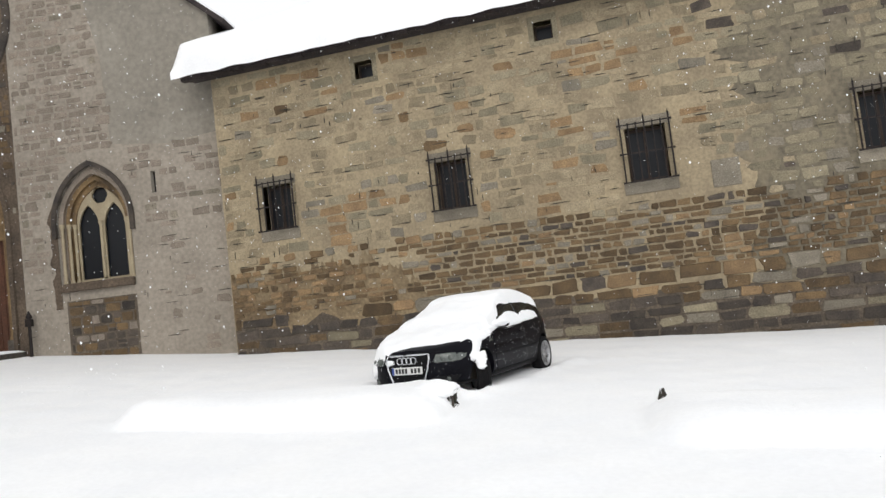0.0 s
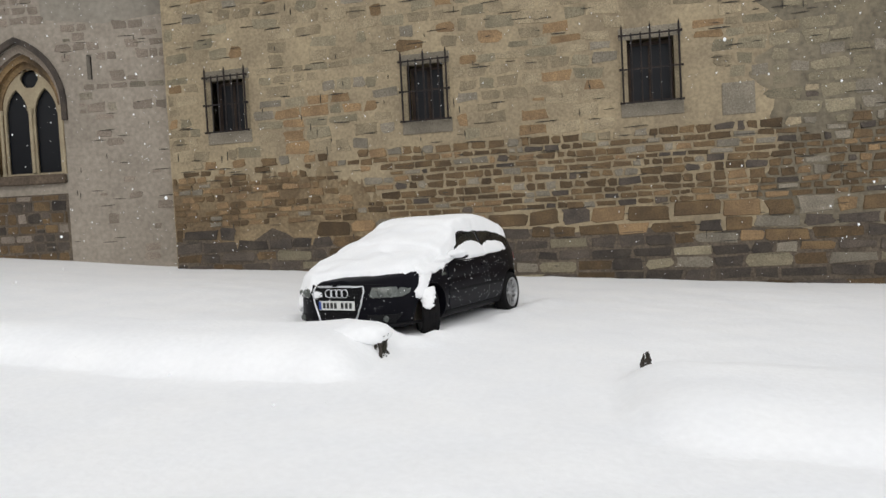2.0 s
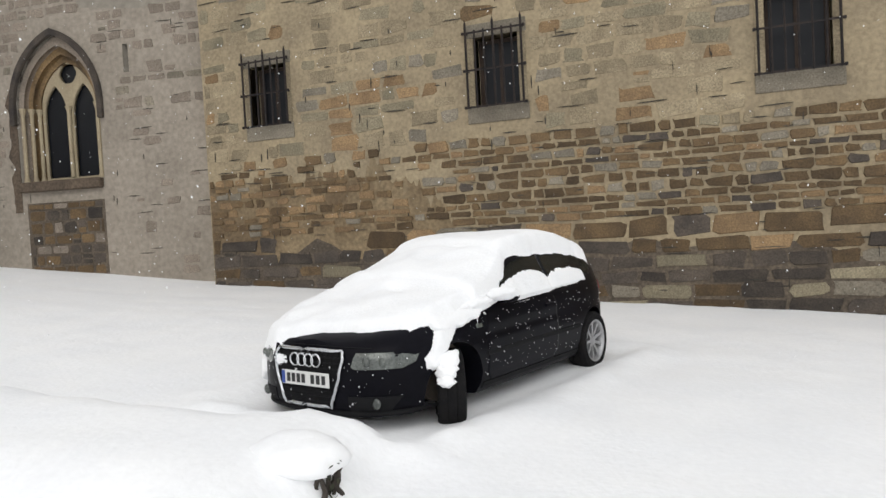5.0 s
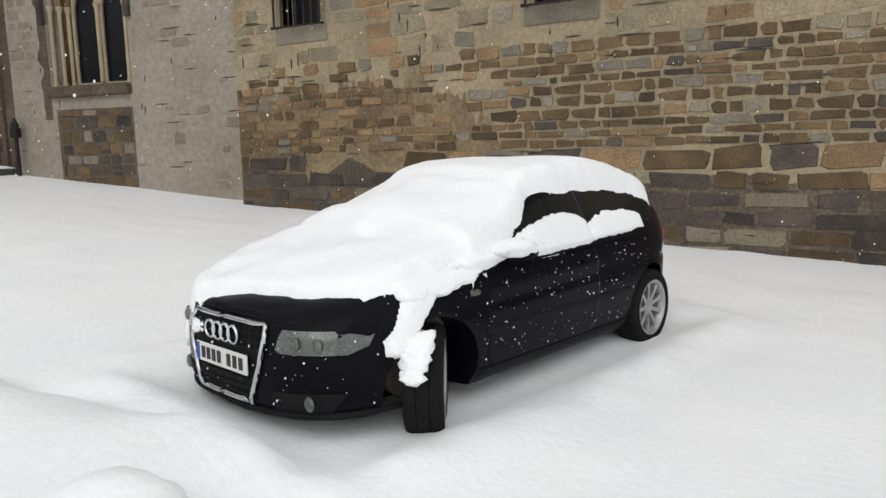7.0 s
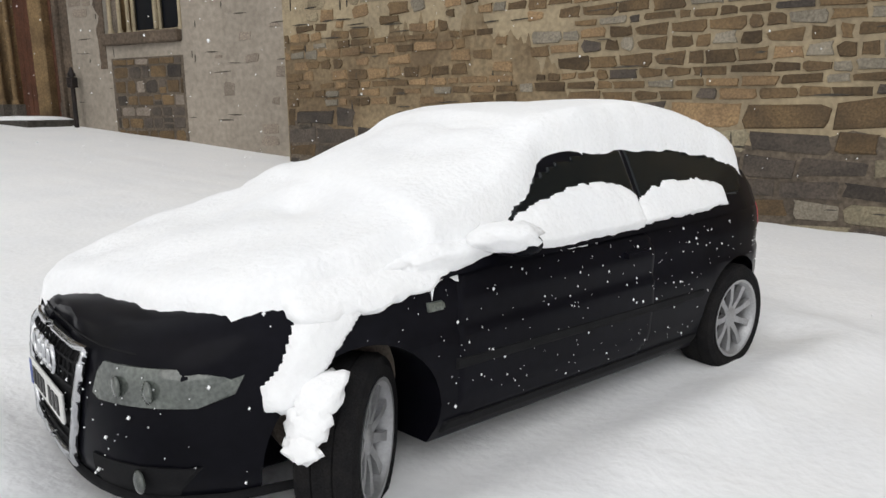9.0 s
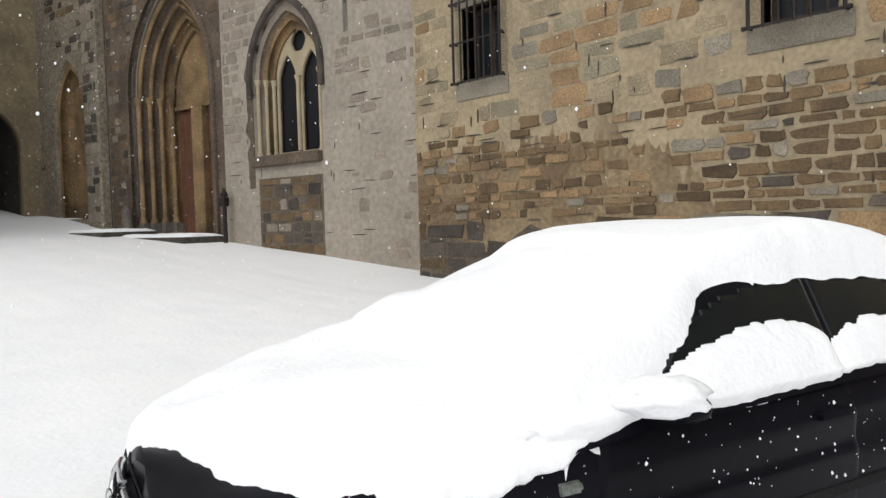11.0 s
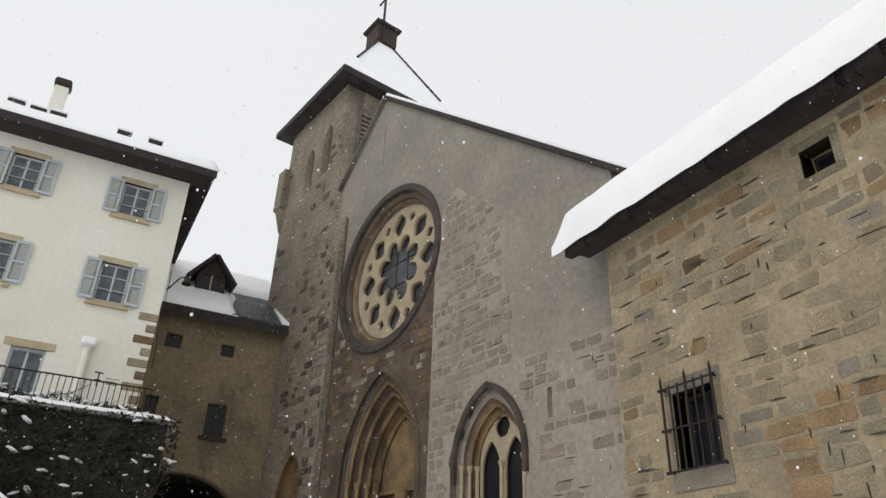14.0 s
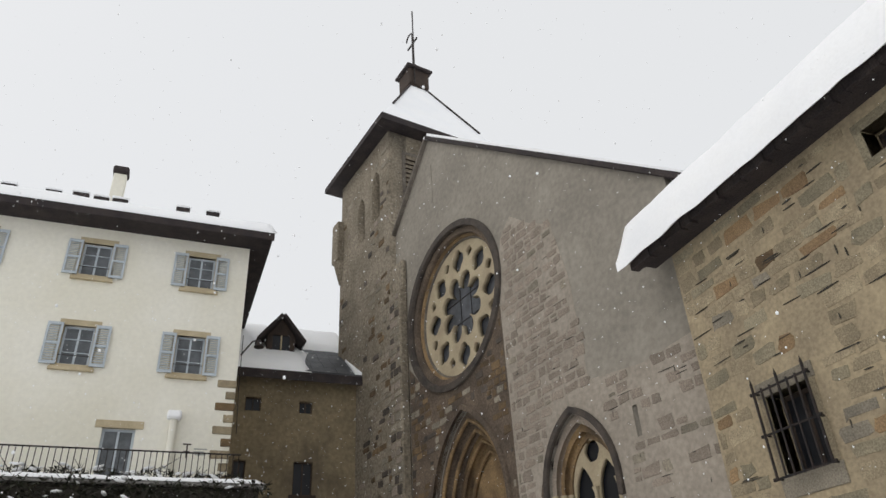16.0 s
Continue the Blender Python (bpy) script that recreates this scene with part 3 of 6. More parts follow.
plate("tympanum", pointed(PCX, ih + 0.02, PZS - 0.30, PZS, PZA - 0.72 * 1.5, 12), [], 0.88, 1.08, PORTAL, portal, "plain golden stone tympanum and lintel")
box("lintel_ledge", PCX - ih, PCX + ih, 0.83, 0.9, PZS - 0.34, PZS - 0.22, PORTAL, portal)
box("trumeau", PCX - 0.24, PCX + 0.24, 0.74, 1.06, PZ0, PZS - 0.3, PORTAL, portal, "central stone pier between the doors", 0.03)
for s in (-1, 1):
    xa, xb = (PCX - ih, PCX - 0.14) if s < 0 else (PCX + 0.14, PCX + ih)
    door = box("door", xa, xb, 0.98, 1.05, PZ0, PZS - 0.3, DOOR, portal, "red-brown boarded wooden door")
    nb = 5
    for i in range(nb):
        wbd = (xb - xa) / nb
        box("board", xa + i * wbd + 0.008, xa + (i + 1) * wbd - 0.008, 0.955, 0.985, PZ0 + 0.05, PZS - 0.34, DOOR, door)
for x in (PCX - PH - 0.05,):
    bm = bmesh.new()
    add_rod(bm, (x, -0.25, 1.0), (x, -0.25, PZ0 + 0.72), 0.17, 0.13, 10)
    add_rod(bm, (x, -0.25, PZ0 + 0.72), (x, -0.25, PZ0 + 0.86), 0.13, 0.05, 10)
    smooth(part("guard_stone", bm, DARKRING, church, "worn dark stone guard post beside the portal"))

# traceried window
gw = plate("pointed_window", pointed(GCX, GH + 0.12, GZS - 0.4, GZS, GZA + 0.15, 12) + pointed(GCX, GH, GZS - 0.4, GZS, GZA, 12)[::-1], [], -0.10, 0.1, HOOD, church, "pointed two-light window with oculus in golden stone")
for k, (a, b, y0, y1, m_) in enumerate(((0.0, 0.14, 0.08, 0.30, ST_ROSE[0]), (0.14, 0.26, 0.22, 0.42, PORTAL), (0.26, 0.36, 0.36, 0.5, PORTAL))):
    plate("arch_order", pointed(GCX, GH - a, GZ0, GZS, GZA - a * 1.5, 12), [pointed(GCX, GH - b, GZ0, GZS, GZA - b * 1.5, 12)], y0, y1, m_, gw)
    for s in (-1, 1):
        x = GCX + s * (GH - b + 0.04)
        bm = bmesh.new()
        add_rod(bm, (x, y0 - 0.01, GZ0 + 0.12), (x, y0 - 0.01, GZS - 0.14), 0.045, None, 8)
        add_rod(bm, (x, y0 - 0.01, GZ0), (x, y0 - 0.01, GZ0 + 0.12), 0.075, 0.05, 8)
        add_rod(bm, (x, y0 - 0.01, GZS - 0.14), (x, y0 - 0.01, GZS), 0.05, 0.085, 8)
        smooth(part("shaft", bm, CREAM, gw))
gi = GH - 0.36
lan = [pointed(GCX + s * gi * 0.52, gi * 0.42, GZ0 + 0.1, GZS - 0.15, GZS + 0.55, 8) for s in (-1, 1)]
plate("tracery", pointed(GCX, gi + 0.02, GZ0, GZS, GZA - 0.54, 12), lan + [foil(GCX, GZS + 0.80, 0.25, 6, 0.08, 0, 30)], 0.40, 0.50, CREAM, gw, "cream stone tracery with two lancets and an oculus")
bm = bmesh.new()
add_rod(bm, (GCX, 0.37, GZ0 + 0.1), (GCX, 0.37, GZS - 0.1), 0.05, None, 8)
add_rod(bm, (GCX, 0.37, GZS - 0.1), (GCX, 0.37, GZS + 0.02), 0.05, 0.09, 8)
smooth(part("mullion", bm, CREAM, gw, "slender stone mullion"))
box("glass", GCX - gi, GCX + gi, 0.52, 0.53, GZ0, GZA - 0.6, GLASS, gw, "dark leaded glass", 0)
bm = bmesh.new()
add_box(bm, GCX - GH + 0.02, GCX + GH - 0.02, -0.16, 0.42, GZ0 - 0.24, GZ0, 0.03)
part("sill", bm, BROWN_RENDER, gw, "sloping dark brown stone sill")
# slit lining
box("slit_window", -1.99, -1.83, 0.18, 0.24, 5.4, 6.07, GLASS, church, "narrow dark slit window", 0)

# ---- bell tower ----
tower = thing("bell_tower", "square rubble stone bell tower with snowy pyramid roof and cross", "tower", CH)
TX0, TX1, TY0, TY1, TZ = -16.85, -12.15, -0.25, 5.1, 20.98
bel = [pointed(-13.35, 0.36, 17.2, 18.9, 19.6, 8), pointed(-14.75, 0.36, 16.9, 18.4, 19.1, 8)]
niche = pointed(-13.15, 0.95, 1.9, 5.0, 6.6, 12)
plate("wall", rect(TX0, TX1, -1, TZ), bel + [niche, rect(-14.9, -14.72, 7.6, 8.9), rect(-14.45, -14.32, 12.2, 13.3)], TY0, TY0 + 0.8, TOWER, tower, "weathered rubble front wall of the tower")
for nm, a, b, c, d in (("wall", TX0, TX0 + 0.8, TY0 + 0.81, TY1), ("wall", TX1 - 0.8, TX1, TY0 + 0.81, TY1), ("wall", TX0 + 0.81, TX1 - 0.81, TY1 - 0.8, TY1)):
    box(nm, a, b, c, d, -1, TZ, TOWER, tower, "", 0.02)
box("wall_core", TX0 + 0.82, TX1 - 0.82, TY0 + 0.9, TY1 - 0.9, -1, TZ - 0.1, UNLIT_BLACK, tower, "near-black core painted as the shade inside the belfry", 0)
# belfry opening in the side wall, framed, with louvre boards
bw = plate("belfry_opening", rect(0.35, 2.3, 17.6, 20.1), [rect(0.5, 2.15, 17.75, 19.95)], 0, 0.10, DARKRING, tower, "dark framed belfry opening with louvres")
bw.matrix_local = Matrix.Translation((TX1 + 0.02, 0, 0)) @ pose(0, 0, 0, 0, 0, 90)
box("louvre_back", 0.5, 2.15, 0.04, 0.05, 17.75, 19.95, UNLIT_BLACK, bw, "", 0)
for i in range(9):
    box("louvre", 0.5, 2.15, -0.04, 0.04, 17.85 + i * 0.23, 17.88 + i * 0.23, WOOD_DARK, bw)
# corbel turret at the far corner
bm = bmesh.new()
add_box(bm, TX0 - 0.35, TX0 + 0.3, TY0 - 0.3, TY0 + 0.5, 17.0, 19.0, 0.05)
add_rod(bm, (TX0, TY0 + 0.1, 16.0), (TX0, TY0 + 0.1, 17.0), 0.15, 0.42, 8)
part("corbel", bm, TOWER, tower, "stone corbel box at the tower corner")
TC = ((TX0 + TX1) / 2, (TY0 + TY1) / 2)
THX, THY = (TX1 - TX0) / 2 + 0.62, (TY1 - TY0) / 2 + 0.62


def pyramid(name, hx, hy, z0, z1, base, apex, top_r, material, label):
    bm = bmesh.new()
    lo = [bm.verts.new((TC[0] + sx * hx, TC[1] + sy * hy, z0)) for sx, sy in ((-1, -1), (1, -1), (1, 1), (-1, 1))]
    mid = [bm.verts.new((TC[0] + sx * hx, TC[1] + sy * hy, z1)) for sx, sy in ((-1, -1), (1, -1), (1, 1), (-1, 1))]
    k = base
    bend = [bm.verts.new((TC[0] + sx * hx * k[0], TC[1] + sy * hy * k[0], k[1])) for sx, sy in ((-1, -1), (1, -1), (1, 1), (-1, 1))]
    tip = [bm.verts.new((TC[0] + sx * top_r, TC[1] + sy * top_r, apex)) for sx, sy in ((-1, -1), (1, -1), (1, 1), (-1, 1))]
    for A, B in ((lo, mid), (mid, bend), (bend, tip)):
        for i in range(4):
            bm.faces.new((A[i], A[(i + 1) % 4], B[(i + 1) % 4], B[i]))
    bm.faces.new(lo[::-1])
    bm.faces.new(tip)
    return part(name, bm, material, tower, label)


pyramid("roof", THX, THY, TZ - 0.05, TZ + 0.22, (0.7, TZ + 1.7), 26.1, 0.3, EAVE, "dark tower roof boards and slates")
pyramid("snow_layer", THX - 0.07, THY - 0.07, TZ + 0.23, TZ + 0.36, (0.69, TZ + 1.88), 26.25, 0.36, SNOW, "snow on the pyramid roof")
for s1, s2 in ((1, -1), (-1, -1), (1, 1)):
    rod("hip_ridge", (TC[0] + s1 * (THX - 0.05) * 0.69, TC[1] + s2 * (THY - 0.05) * 0.69, TZ + 1.93), (TC[0] + s1 * 0.36, TC[1] + s2 * 0.36, 26.3), 0.05, EAVE, tower)
box("lantern", TC[0] - 0.55, TC[0] + 0.55, TC[1] - 0.55, TC[1] + 0.55, 26.15, 27.2, WOOD_DARK, tower, "small dark lantern on the roof", 0.04)
box("lantern_cap", TC[0] - 0.7, TC[0] + 0.7, TC[1] - 0.7, TC[1] + 0.7, 27.2, 27.35, EAVE, tower, "", 0.03)
bm = bmesh.new()
add_rod(bm, (*TC, 27.35), (*TC, 27.75), 0.5, 0.16, 8)
bmesh.ops.create_uvsphere(bm, u_segments=10, v_segments=8, radius=0.22, matrix=Matrix.Translation((*TC, 27.85)))
smooth(part("finial", bm, EAVE, tower))
bm = bmesh.new()
add_rod(bm, (*TC, 27.85), (*TC, 30.2), 0.045, None, 6)
add_rod(bm, (TC[0] - 0.5, TC[1], 29.55), (TC[0] + 0.5, TC[1], 29.55), 0.045, None, 6)
sweep(bm, [(TC[0] - 0.3 * math.cos(a) - 0.3, TC[1], 30.2 + 0.28 * math.sin(a)) for a in [math.pi * (1 - i / 8) for i in range(9)]], 0.04, 6)
part("cross", bm, IRON, tower, "wrought-iron cross with a crook")
rod("lightning_rod", (TC[0] + 0.62, TC[1] - 0.3, 26.2), (TC[0] + 0.62, TC[1] - 0.3, 31.2), 0.035, IRON, tower, "thin lightning rod")
# buttress between tower and portal
box("buttress", -12.14, -11.35, -0.32, 0.0, -1, 13.2, TOWER, church, "rough stone buttress beside the portal", 0.05)
box("buttress_cap", -12.14, -11.35, -0.2, 0.0, 13.2, 14.4, TOWER, church, "", 0.05)
# niche lining in the tower foot
plate("niche_arch", pointed(-13.15, 0.95, 1.9, 5.0, 6.6, 12), [pointed(-13.15, 0.78, 1.9, 5.0, 6.35, 12)], TY0 + 0.1, TY0 + 0.5, PORTAL, tower, "blind pointed arch at the tower foot")
plate("niche_back", pointed(-13.15, 0.9, 1.9, 5.0, 6.5, 12), [], TY0 + 0.5, TY0 + 0.6, PORTAL, tower)

# ---- house with the arched passage ----
AX = -27.8
arch_house = thing("passage_house", "brown rendered house with arched passage and snowy slate roof", "house", pose(AX, 0, 0, 0, 0, 90))
# local x runs north along the front, local y runs back (west)
arch_hole = [(10.6, 1.0)] + [(12.62 - 2.02 * math.cos(math.pi * i / 16), 4.2 + 1.5 * math.sin(math.pi * i / 16)) for i in range(17)] + [(14.64, 1.0)]
awins = [(13.03, 13.7, 6.9, 8.02), (11.25, 11.8, 9.68, 10.2), (13.12, 13.6, 9.7, 10.15), (11.05, 11.45, 7.0, 8.0)]
plate("front_wall", rect(6.5, 15.6, 0.5, 11.0), [arch_hole] + [rect(*w) for w in awins], 0.0, 0.6, BROWN_HOUSE, arch_house, "stained brown lime-rendered front wall")
# near-black end sheet stands in for shade deep in the passage
box("passage_back", 6.5, 15.6, 5.5, 5.7, 0.5, 11, UNLIT_BLACK, arch_house, "near-black sheet painted as the shade deep in the passage", 0)
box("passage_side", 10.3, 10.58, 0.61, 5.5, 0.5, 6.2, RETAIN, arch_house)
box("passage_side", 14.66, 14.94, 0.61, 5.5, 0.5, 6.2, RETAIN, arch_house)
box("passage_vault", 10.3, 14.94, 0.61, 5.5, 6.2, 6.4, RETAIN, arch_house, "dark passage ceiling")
for x0, x1, z0, z1 in awins:
    fr = plate("window", rect(x0, x1, z0, z1), [rect(x0 + 0.05, (x0 + x1) / 2 - 0.025, z0 + 0.05, z1 - 0.05), rect((x0 + x1) / 2 + 0.025, x1 - 0.05, z0 + 0.05, z1 - 0.05)], 0.16, 0.21, WOOD_DARK, arch_house, "small dark wooden window")
    box("pane", x0 + 0.04, x1 - 0.04, 0.18, 0.19, z0 + 0.04, z1 - 0.04, GLASS, fr, "", 0)
    if z1 - z0 > 0.7:
        box("sill", x0 - 0.12, x1 + 0.12, -0.08, 0.1, z0 - 0.12, z0, WOOD_DARK, fr)


def house_z(y):
    return 10.95 + (y + 0.5) * 0.72


roof_slab("roof", 6.0, 15.35, -0.55, 5.2, house_z, -0.22, 0.10, EAVE, arch_house, "dark overhanging eave")
roof_slab("slates", 13.0, 15.3, -0.5, 2.4, house_z, 0.10, 0.13, SLATE, arch_house, "bare wet slates where the snow slid off")
for i in range(5):
    for j in range(5):
        roof_slab("slate", 13.02 + i * 0.45 + (j % 2) * 0.06, 13.02 + (i + 1) * 0.45 + (j % 2) * 0.06 - 0.015, -0.52 + j * 0.56, -0.52 + (j + 1) * 0.56 + 0.04, house_z, 0.14, 0.16 + 0.008 * ((i + j) % 2), SLATE, arch_house)


def house_snow(u, v):
    x = 6.0 + 7.4 * u + (0.5 * noise.noise((v * 4, 2, 0)) if u > 0.98 else 0)
    y = -0.56 + 5.7 * v
    lo = house_z(y) + 0.12
    return (x, y, lo), (x, y, lo + 0.03 + 0.24 * rounding(u, v, 0.06, 0.05) + 0.02 * noise.noise((x, y, 3)))


def house_snow_top(u, v):
    x, y = 13.3 + 2.3 * u, 2.2 + 2.9 * v
    lo = house_z(y) + 0.12
    return (x, y, lo), (x, y, lo + 0.03 + 0.22 * rounding(u, v, 0.1, 0.1) + 0.02 * noise.noise((x, y, 3)))


snow_slab("snow_layer", house_snow, 30, 26, SNOW, arch_house, "smooth snow on the passage house roof")
snow_slab("snow_layer", house_snow_top, 12, 12, SNOW, arch_house)
strip_sn = roof_slab("snow_strip", 15.0, 15.33, -0.5, 2.3, house_z, 0.16, 0.26, SNOW, arch_house)
# dormer
dorm = plate("dormer", [(11.95, 12.1), (13.0, 12.1), (13.0, 13.0), (12.47, 13.75), (11.95, 13.0)], [rect(12.15, 12.8, 12.35, 13.05)], 1.0, 2.6, WOOD_DARK, arch_house, "dark wooden roof dormer with small casement")
box("pane", 12.15, 12.8, 1.06, 1.08, 12.35, 13.05, GLASS, dorm, "", 0)
box("casement", 12.45, 12.5, 1.02, 1.07, 12.35, 13.05, OCHRE_TRIM, dorm, "", 0)
for s in (-1, 1):
    strip("dormer_roof", (12.47, 13.82), (12.47 + s * 0.85, 12.75), 0.75, 2.9, -0.02, 0.10, EAVE, arch_house)

# ---- the white house on the terrace ----
white = thing("white_house", "cream-white rendered house with grey-blue shutters and snowy roof", "house", pose(-25, 0, 0, 0, 0, 90))
WWX = [9.17, 6.02, 2.66, -0.74]
WWZ = [(9.78, 11.0), (12.72, 13.85)]
wdoors = [(7.15, 8.02, 6.3, 8.0), (3.1, 4.0, 6.3, 8.0)]
wopen = [(x - 0.42, x + 0.42, a, b) for x in WWX for a, b in WWZ] + wdoors
plate("front_wall", rect(-3, 10.65, 0.5, 14.9), [rect(*w) for w in wopen], 0.0, 0.5, WHITE, white, "cream-white rendered front wall")
box("side_wall", 10.15, 10.65, 0.51, 8.0, 0.5, 14.9, WHITE, white, "", 0)
box("inner_wall", -3, 10.1, 0.7, 0.8, 0.5, 14.4, UNLIT_BLACK, white, "near-black sheet standing in for unlit rooms behind the windows", 0)


def shuttered(x, z0, z1):
    fr = plate("window", rect(x - 0.42, x + 0.42, z0, z1), [rect(x - 0.36, x - 0.03, z0 + 0.06, z1 - 0.06), rect(x + 0.03, x + 0.36, z0 + 0.06, z1 - 0.06)], 0.12, 0.17, SHUTTER, white, "casement window with open louvred shutters")
    box("pane", x - 0.38, x + 0.38, 0.14, 0.15, z0 + 0.05, z1 - 0.05, ROSEGLASS, fr, "", 0)
    for k in (1, 2):
        z = z0 + (z1 - z0) * k / 3
        box("glazing_bar", x - 0.38, x + 0.38, 0.115, 0.135, z - 0.012, z + 0.012, SHUTTER, fr, "", 0)
    plate("surround", rect(x - 0.56, x + 0.56, z0 - 0.16, z1 + 0.18), [rect(x - 0.42, x + 0.42, z0, z1)], -0.025, 0.1, OCHRE_TRIM, fr, "ochre stone surround")
    box("sill", x - 0.6, x + 0.6, -0.1, 0.02, z0 - 0.2, z0 - 0.1, OCHRE_TRIM, fr)
    for s in (-1, 1):
        a, b = (x - 0.86, x - 0.44) if s < 0 else (x + 0.44, x + 0.86)
        sh = plate("shutter", rect(a, b, z0 - 0.04, z1 + 0.04), [rect(a + 0.06, b - 0.06, z0 + 0.04, (z0 + z1) / 2 - 0.03), rect(a + 0.06, b - 0.06, (z0 + z1) / 2 + 0.03, z1 - 0.04)], -0.085, -0.045, SHUTTER, fr, "grey-blue louvred shutter, folded open")
        bm = bmesh.new()
        n = 16
        for i in range(n):
            z = z0 + 0.05 + (z1 - z0 - 0.1) * i / (n - 1)
            add_box(bm, a + 0.05, b - 0.05, -0.02, 0.02, -0.006, 0.006, 0, Matrix.Translation((0, -0.062, z)) @ pose(0, 0, 0, 40))
        part("slats", bm, SHUTTER, sh)
    rod("window_bar", (x - 0.42, -0.06, z0 + 0.25), (x + 0.42, -0.06, z0 + 0.25), 0.012, IRON, fr)
    return fr


for x in WWX:
    for a, b in WWZ:
        shuttered(x, a, b)
for x0, x1, z0, z1 in wdoors:
    d = plate("french_door", rect(x0, x1, z0, z1), [rect(x0 + 0.07, (x0 + x1) / 2 - 0.03, z0 + 0.3, z1 - 0.07), rect((x0 + x1) / 2 + 0.03, x1 - 0.07, z0 + 0.3, z1 - 0.07)], 0.12, 0.18, SHUTTER, white, "grey glazed terrace door")
    box("pane", x0 + 0.05, x1 - 0.05, 0.145, 0.155, z0 + 0.28, z1 - 0.05, ROSEGLASS, d, "", 0)
    box("lintel", x0 - 0.2, x1 + 0.2, -0.03, 0.1, z1, z1 + 0.22, OCHRE_TRIM, d, "ochre stone lintel")
for i in range(18):
    w = 0.55 if i % 2 else 0.28
    box("quoin", 10.655 - w, 10.67, -0.03, 0.2, 3.3 + i * 0.36, 3.3 + i * 0.36 + 0.24, ST_PALE[0] if i % 3 else ST_BROWN[0], white, "rough stone quoin", 0.02)
rod("chimney_pipe", (9.0, -0.1, 6.3), (9.0, -0.1, 8.3), 0.11, WHITE, white, "white flue pipe on the wall", None, 10)
box("flue_cap", 8.8, 9.2, -0.3, 0.0, 8.3, 8.55, SNOW, white, "", 0.05)
WE = 14.65


def white_z(y):
    return WE + (y + 0.75) * 0.60


roof_slab("roof", -3.6, 11.35, -0.8, 4.6, white_z, -0.22, 0.08, EAVE, white, "dark boarded eave")
box("soffit", -3.6, 11.3, -0.82, -0.002, 14.42, 14.52, EAVE, white, "dark boarded soffit", 0.01)
box("soffit", 10.655, 11.3, 0.0, 8.0, 14.42, 14.52, EAVE, white, "", 0.01)
box("fascia", -3.62, 11.34, -0.86, -0.8, 14.40, 14.66, EAVE, white, "", 0.01)
gab = plate("side_gable", [(0.0, 14.9), (8.0, 14.9), (4.2, 17.0)], [], 0, 0.4, WHITE, white)
gab.matrix_local = Matrix.Translation((10.65, 0, 0)) @ pose(0, 0, 0, 0, 0, 90)


def white_snow(u, v):
    x = -3.6 + 15.0 * u
    y = -0.86 + 5.4 * v + 0.06 * noise.noise((x * 1.5, 1, 0)) * (1 - v)
    lo = white_z(y) + 0.085
    t = 0.04 + 0.30 * rounding(u, v, 0.02, 0.06) + 0.05 * noise.noise((x * 0.8, y, 0))
    return (x, y, lo), (x, y, lo + max(0.03, t))


snow_slab("snow_layer", white_snow, 80, 24, SNOW, white, "lumpy snow on the white house roof")
for x, y, w in ((6.2, 1.2, 0.5), (8.3, 0.55, 0.45), (9.3, 0.55, 0.45), (5.0, 0.9, 0.5), (3.9, 2.2, 0.5), (2.4, 2.6, 0.5), (5.5, 1.9, 0.5)):
    z = white_z(y) + 0.42
    bm = bmesh.new()
    add_box(bm, x - w / 2, x + w / 2, y - 0.1, y + 0.1, z - 0.15, z + 0.16, 0.02)
    part("roof_vent", bm, EAVE, white, "dark roof vent poking through the snow")
    box("vent_snow", x - w / 2 - 0.03, x + w / 2 + 0.03, y - 0.14, y + 0.12, z + 0.162, z + 0.24, SNOW, white, "", 0.03)
box("chimney", 5.65, 6.1, 2.3, 2.7, 16.2, 18.3, WHITE, white, "white rendered chimney on the snowy roof", 0.03)
box("chimney_cap", 5.6, 6.15, 2.2, 2.8, 18.305, 18.6, EAVE, white, "dark chimney cap", 0.06)
# cable and lamp bracket on the corner
bm = bmesh.new()
sweep(bm, [(10.7, -0.06, 10.5), (11.0, -0.3, 10.9), (11.2, -0.35, 10.95)], 0.025, 6)
add_rod(bm, (11.2, -0.35, 10.95), (11.2, -0.35, 10.7), 0.05, 0.16, 10)
part("wall_lamp", bm, IRON, white, "curved iron wall lamp on the house corner")

# ---- terrace, railing, ivy wall, steps ----
terrace = thing("terrace", "snow-edged terrace above an overgrown dark retaining wall", "terrace", pose(-23, 0, 0, 0, 0, 90))
box("retaining_wall", -3, 11.35, 0.0, 2.0, 0.5, 6.0, RETAIN, terrace, "dark overgrown retaining wall", 0.03)
bm = bmesh.new()
add_box(bm, -3, 11.5, -0.14, 0.36, 6.0, 6.1, 0.02)
part("coping", bm, GRANITE, terrace, "stone coping of the terrace")


def cop_snow(u, v):
    x, y = -3 + 14.5 * u, -0.16 + 0.55 * v
    return (x, y, 6.1), (x, y, 6.105 + 0.13 * rounding(u, v, 0.01, 0.4) * (1 + 0.25 * noise.noise((x * 2, 0, 0))))


snow_slab("snow_layer", cop_snow, 60, 8, SNOW, terrace, "snow lying along the terrace edge")
box("snow_floor", -3, 11.3, 0.42, 1.98, 6.0, 6.25, SNOW, terrace, "snow on the terrace floor", 0.03)
railing = thing("terrace_railing", "thin iron railing with upright bars along the terrace", "railing", pose(-23, 0, 0, 0, 0, 90))
rod("top_rail", (-3, 0.5, 7.0), (10.85, 0.5, 7.0), 0.022, IRON, railing)
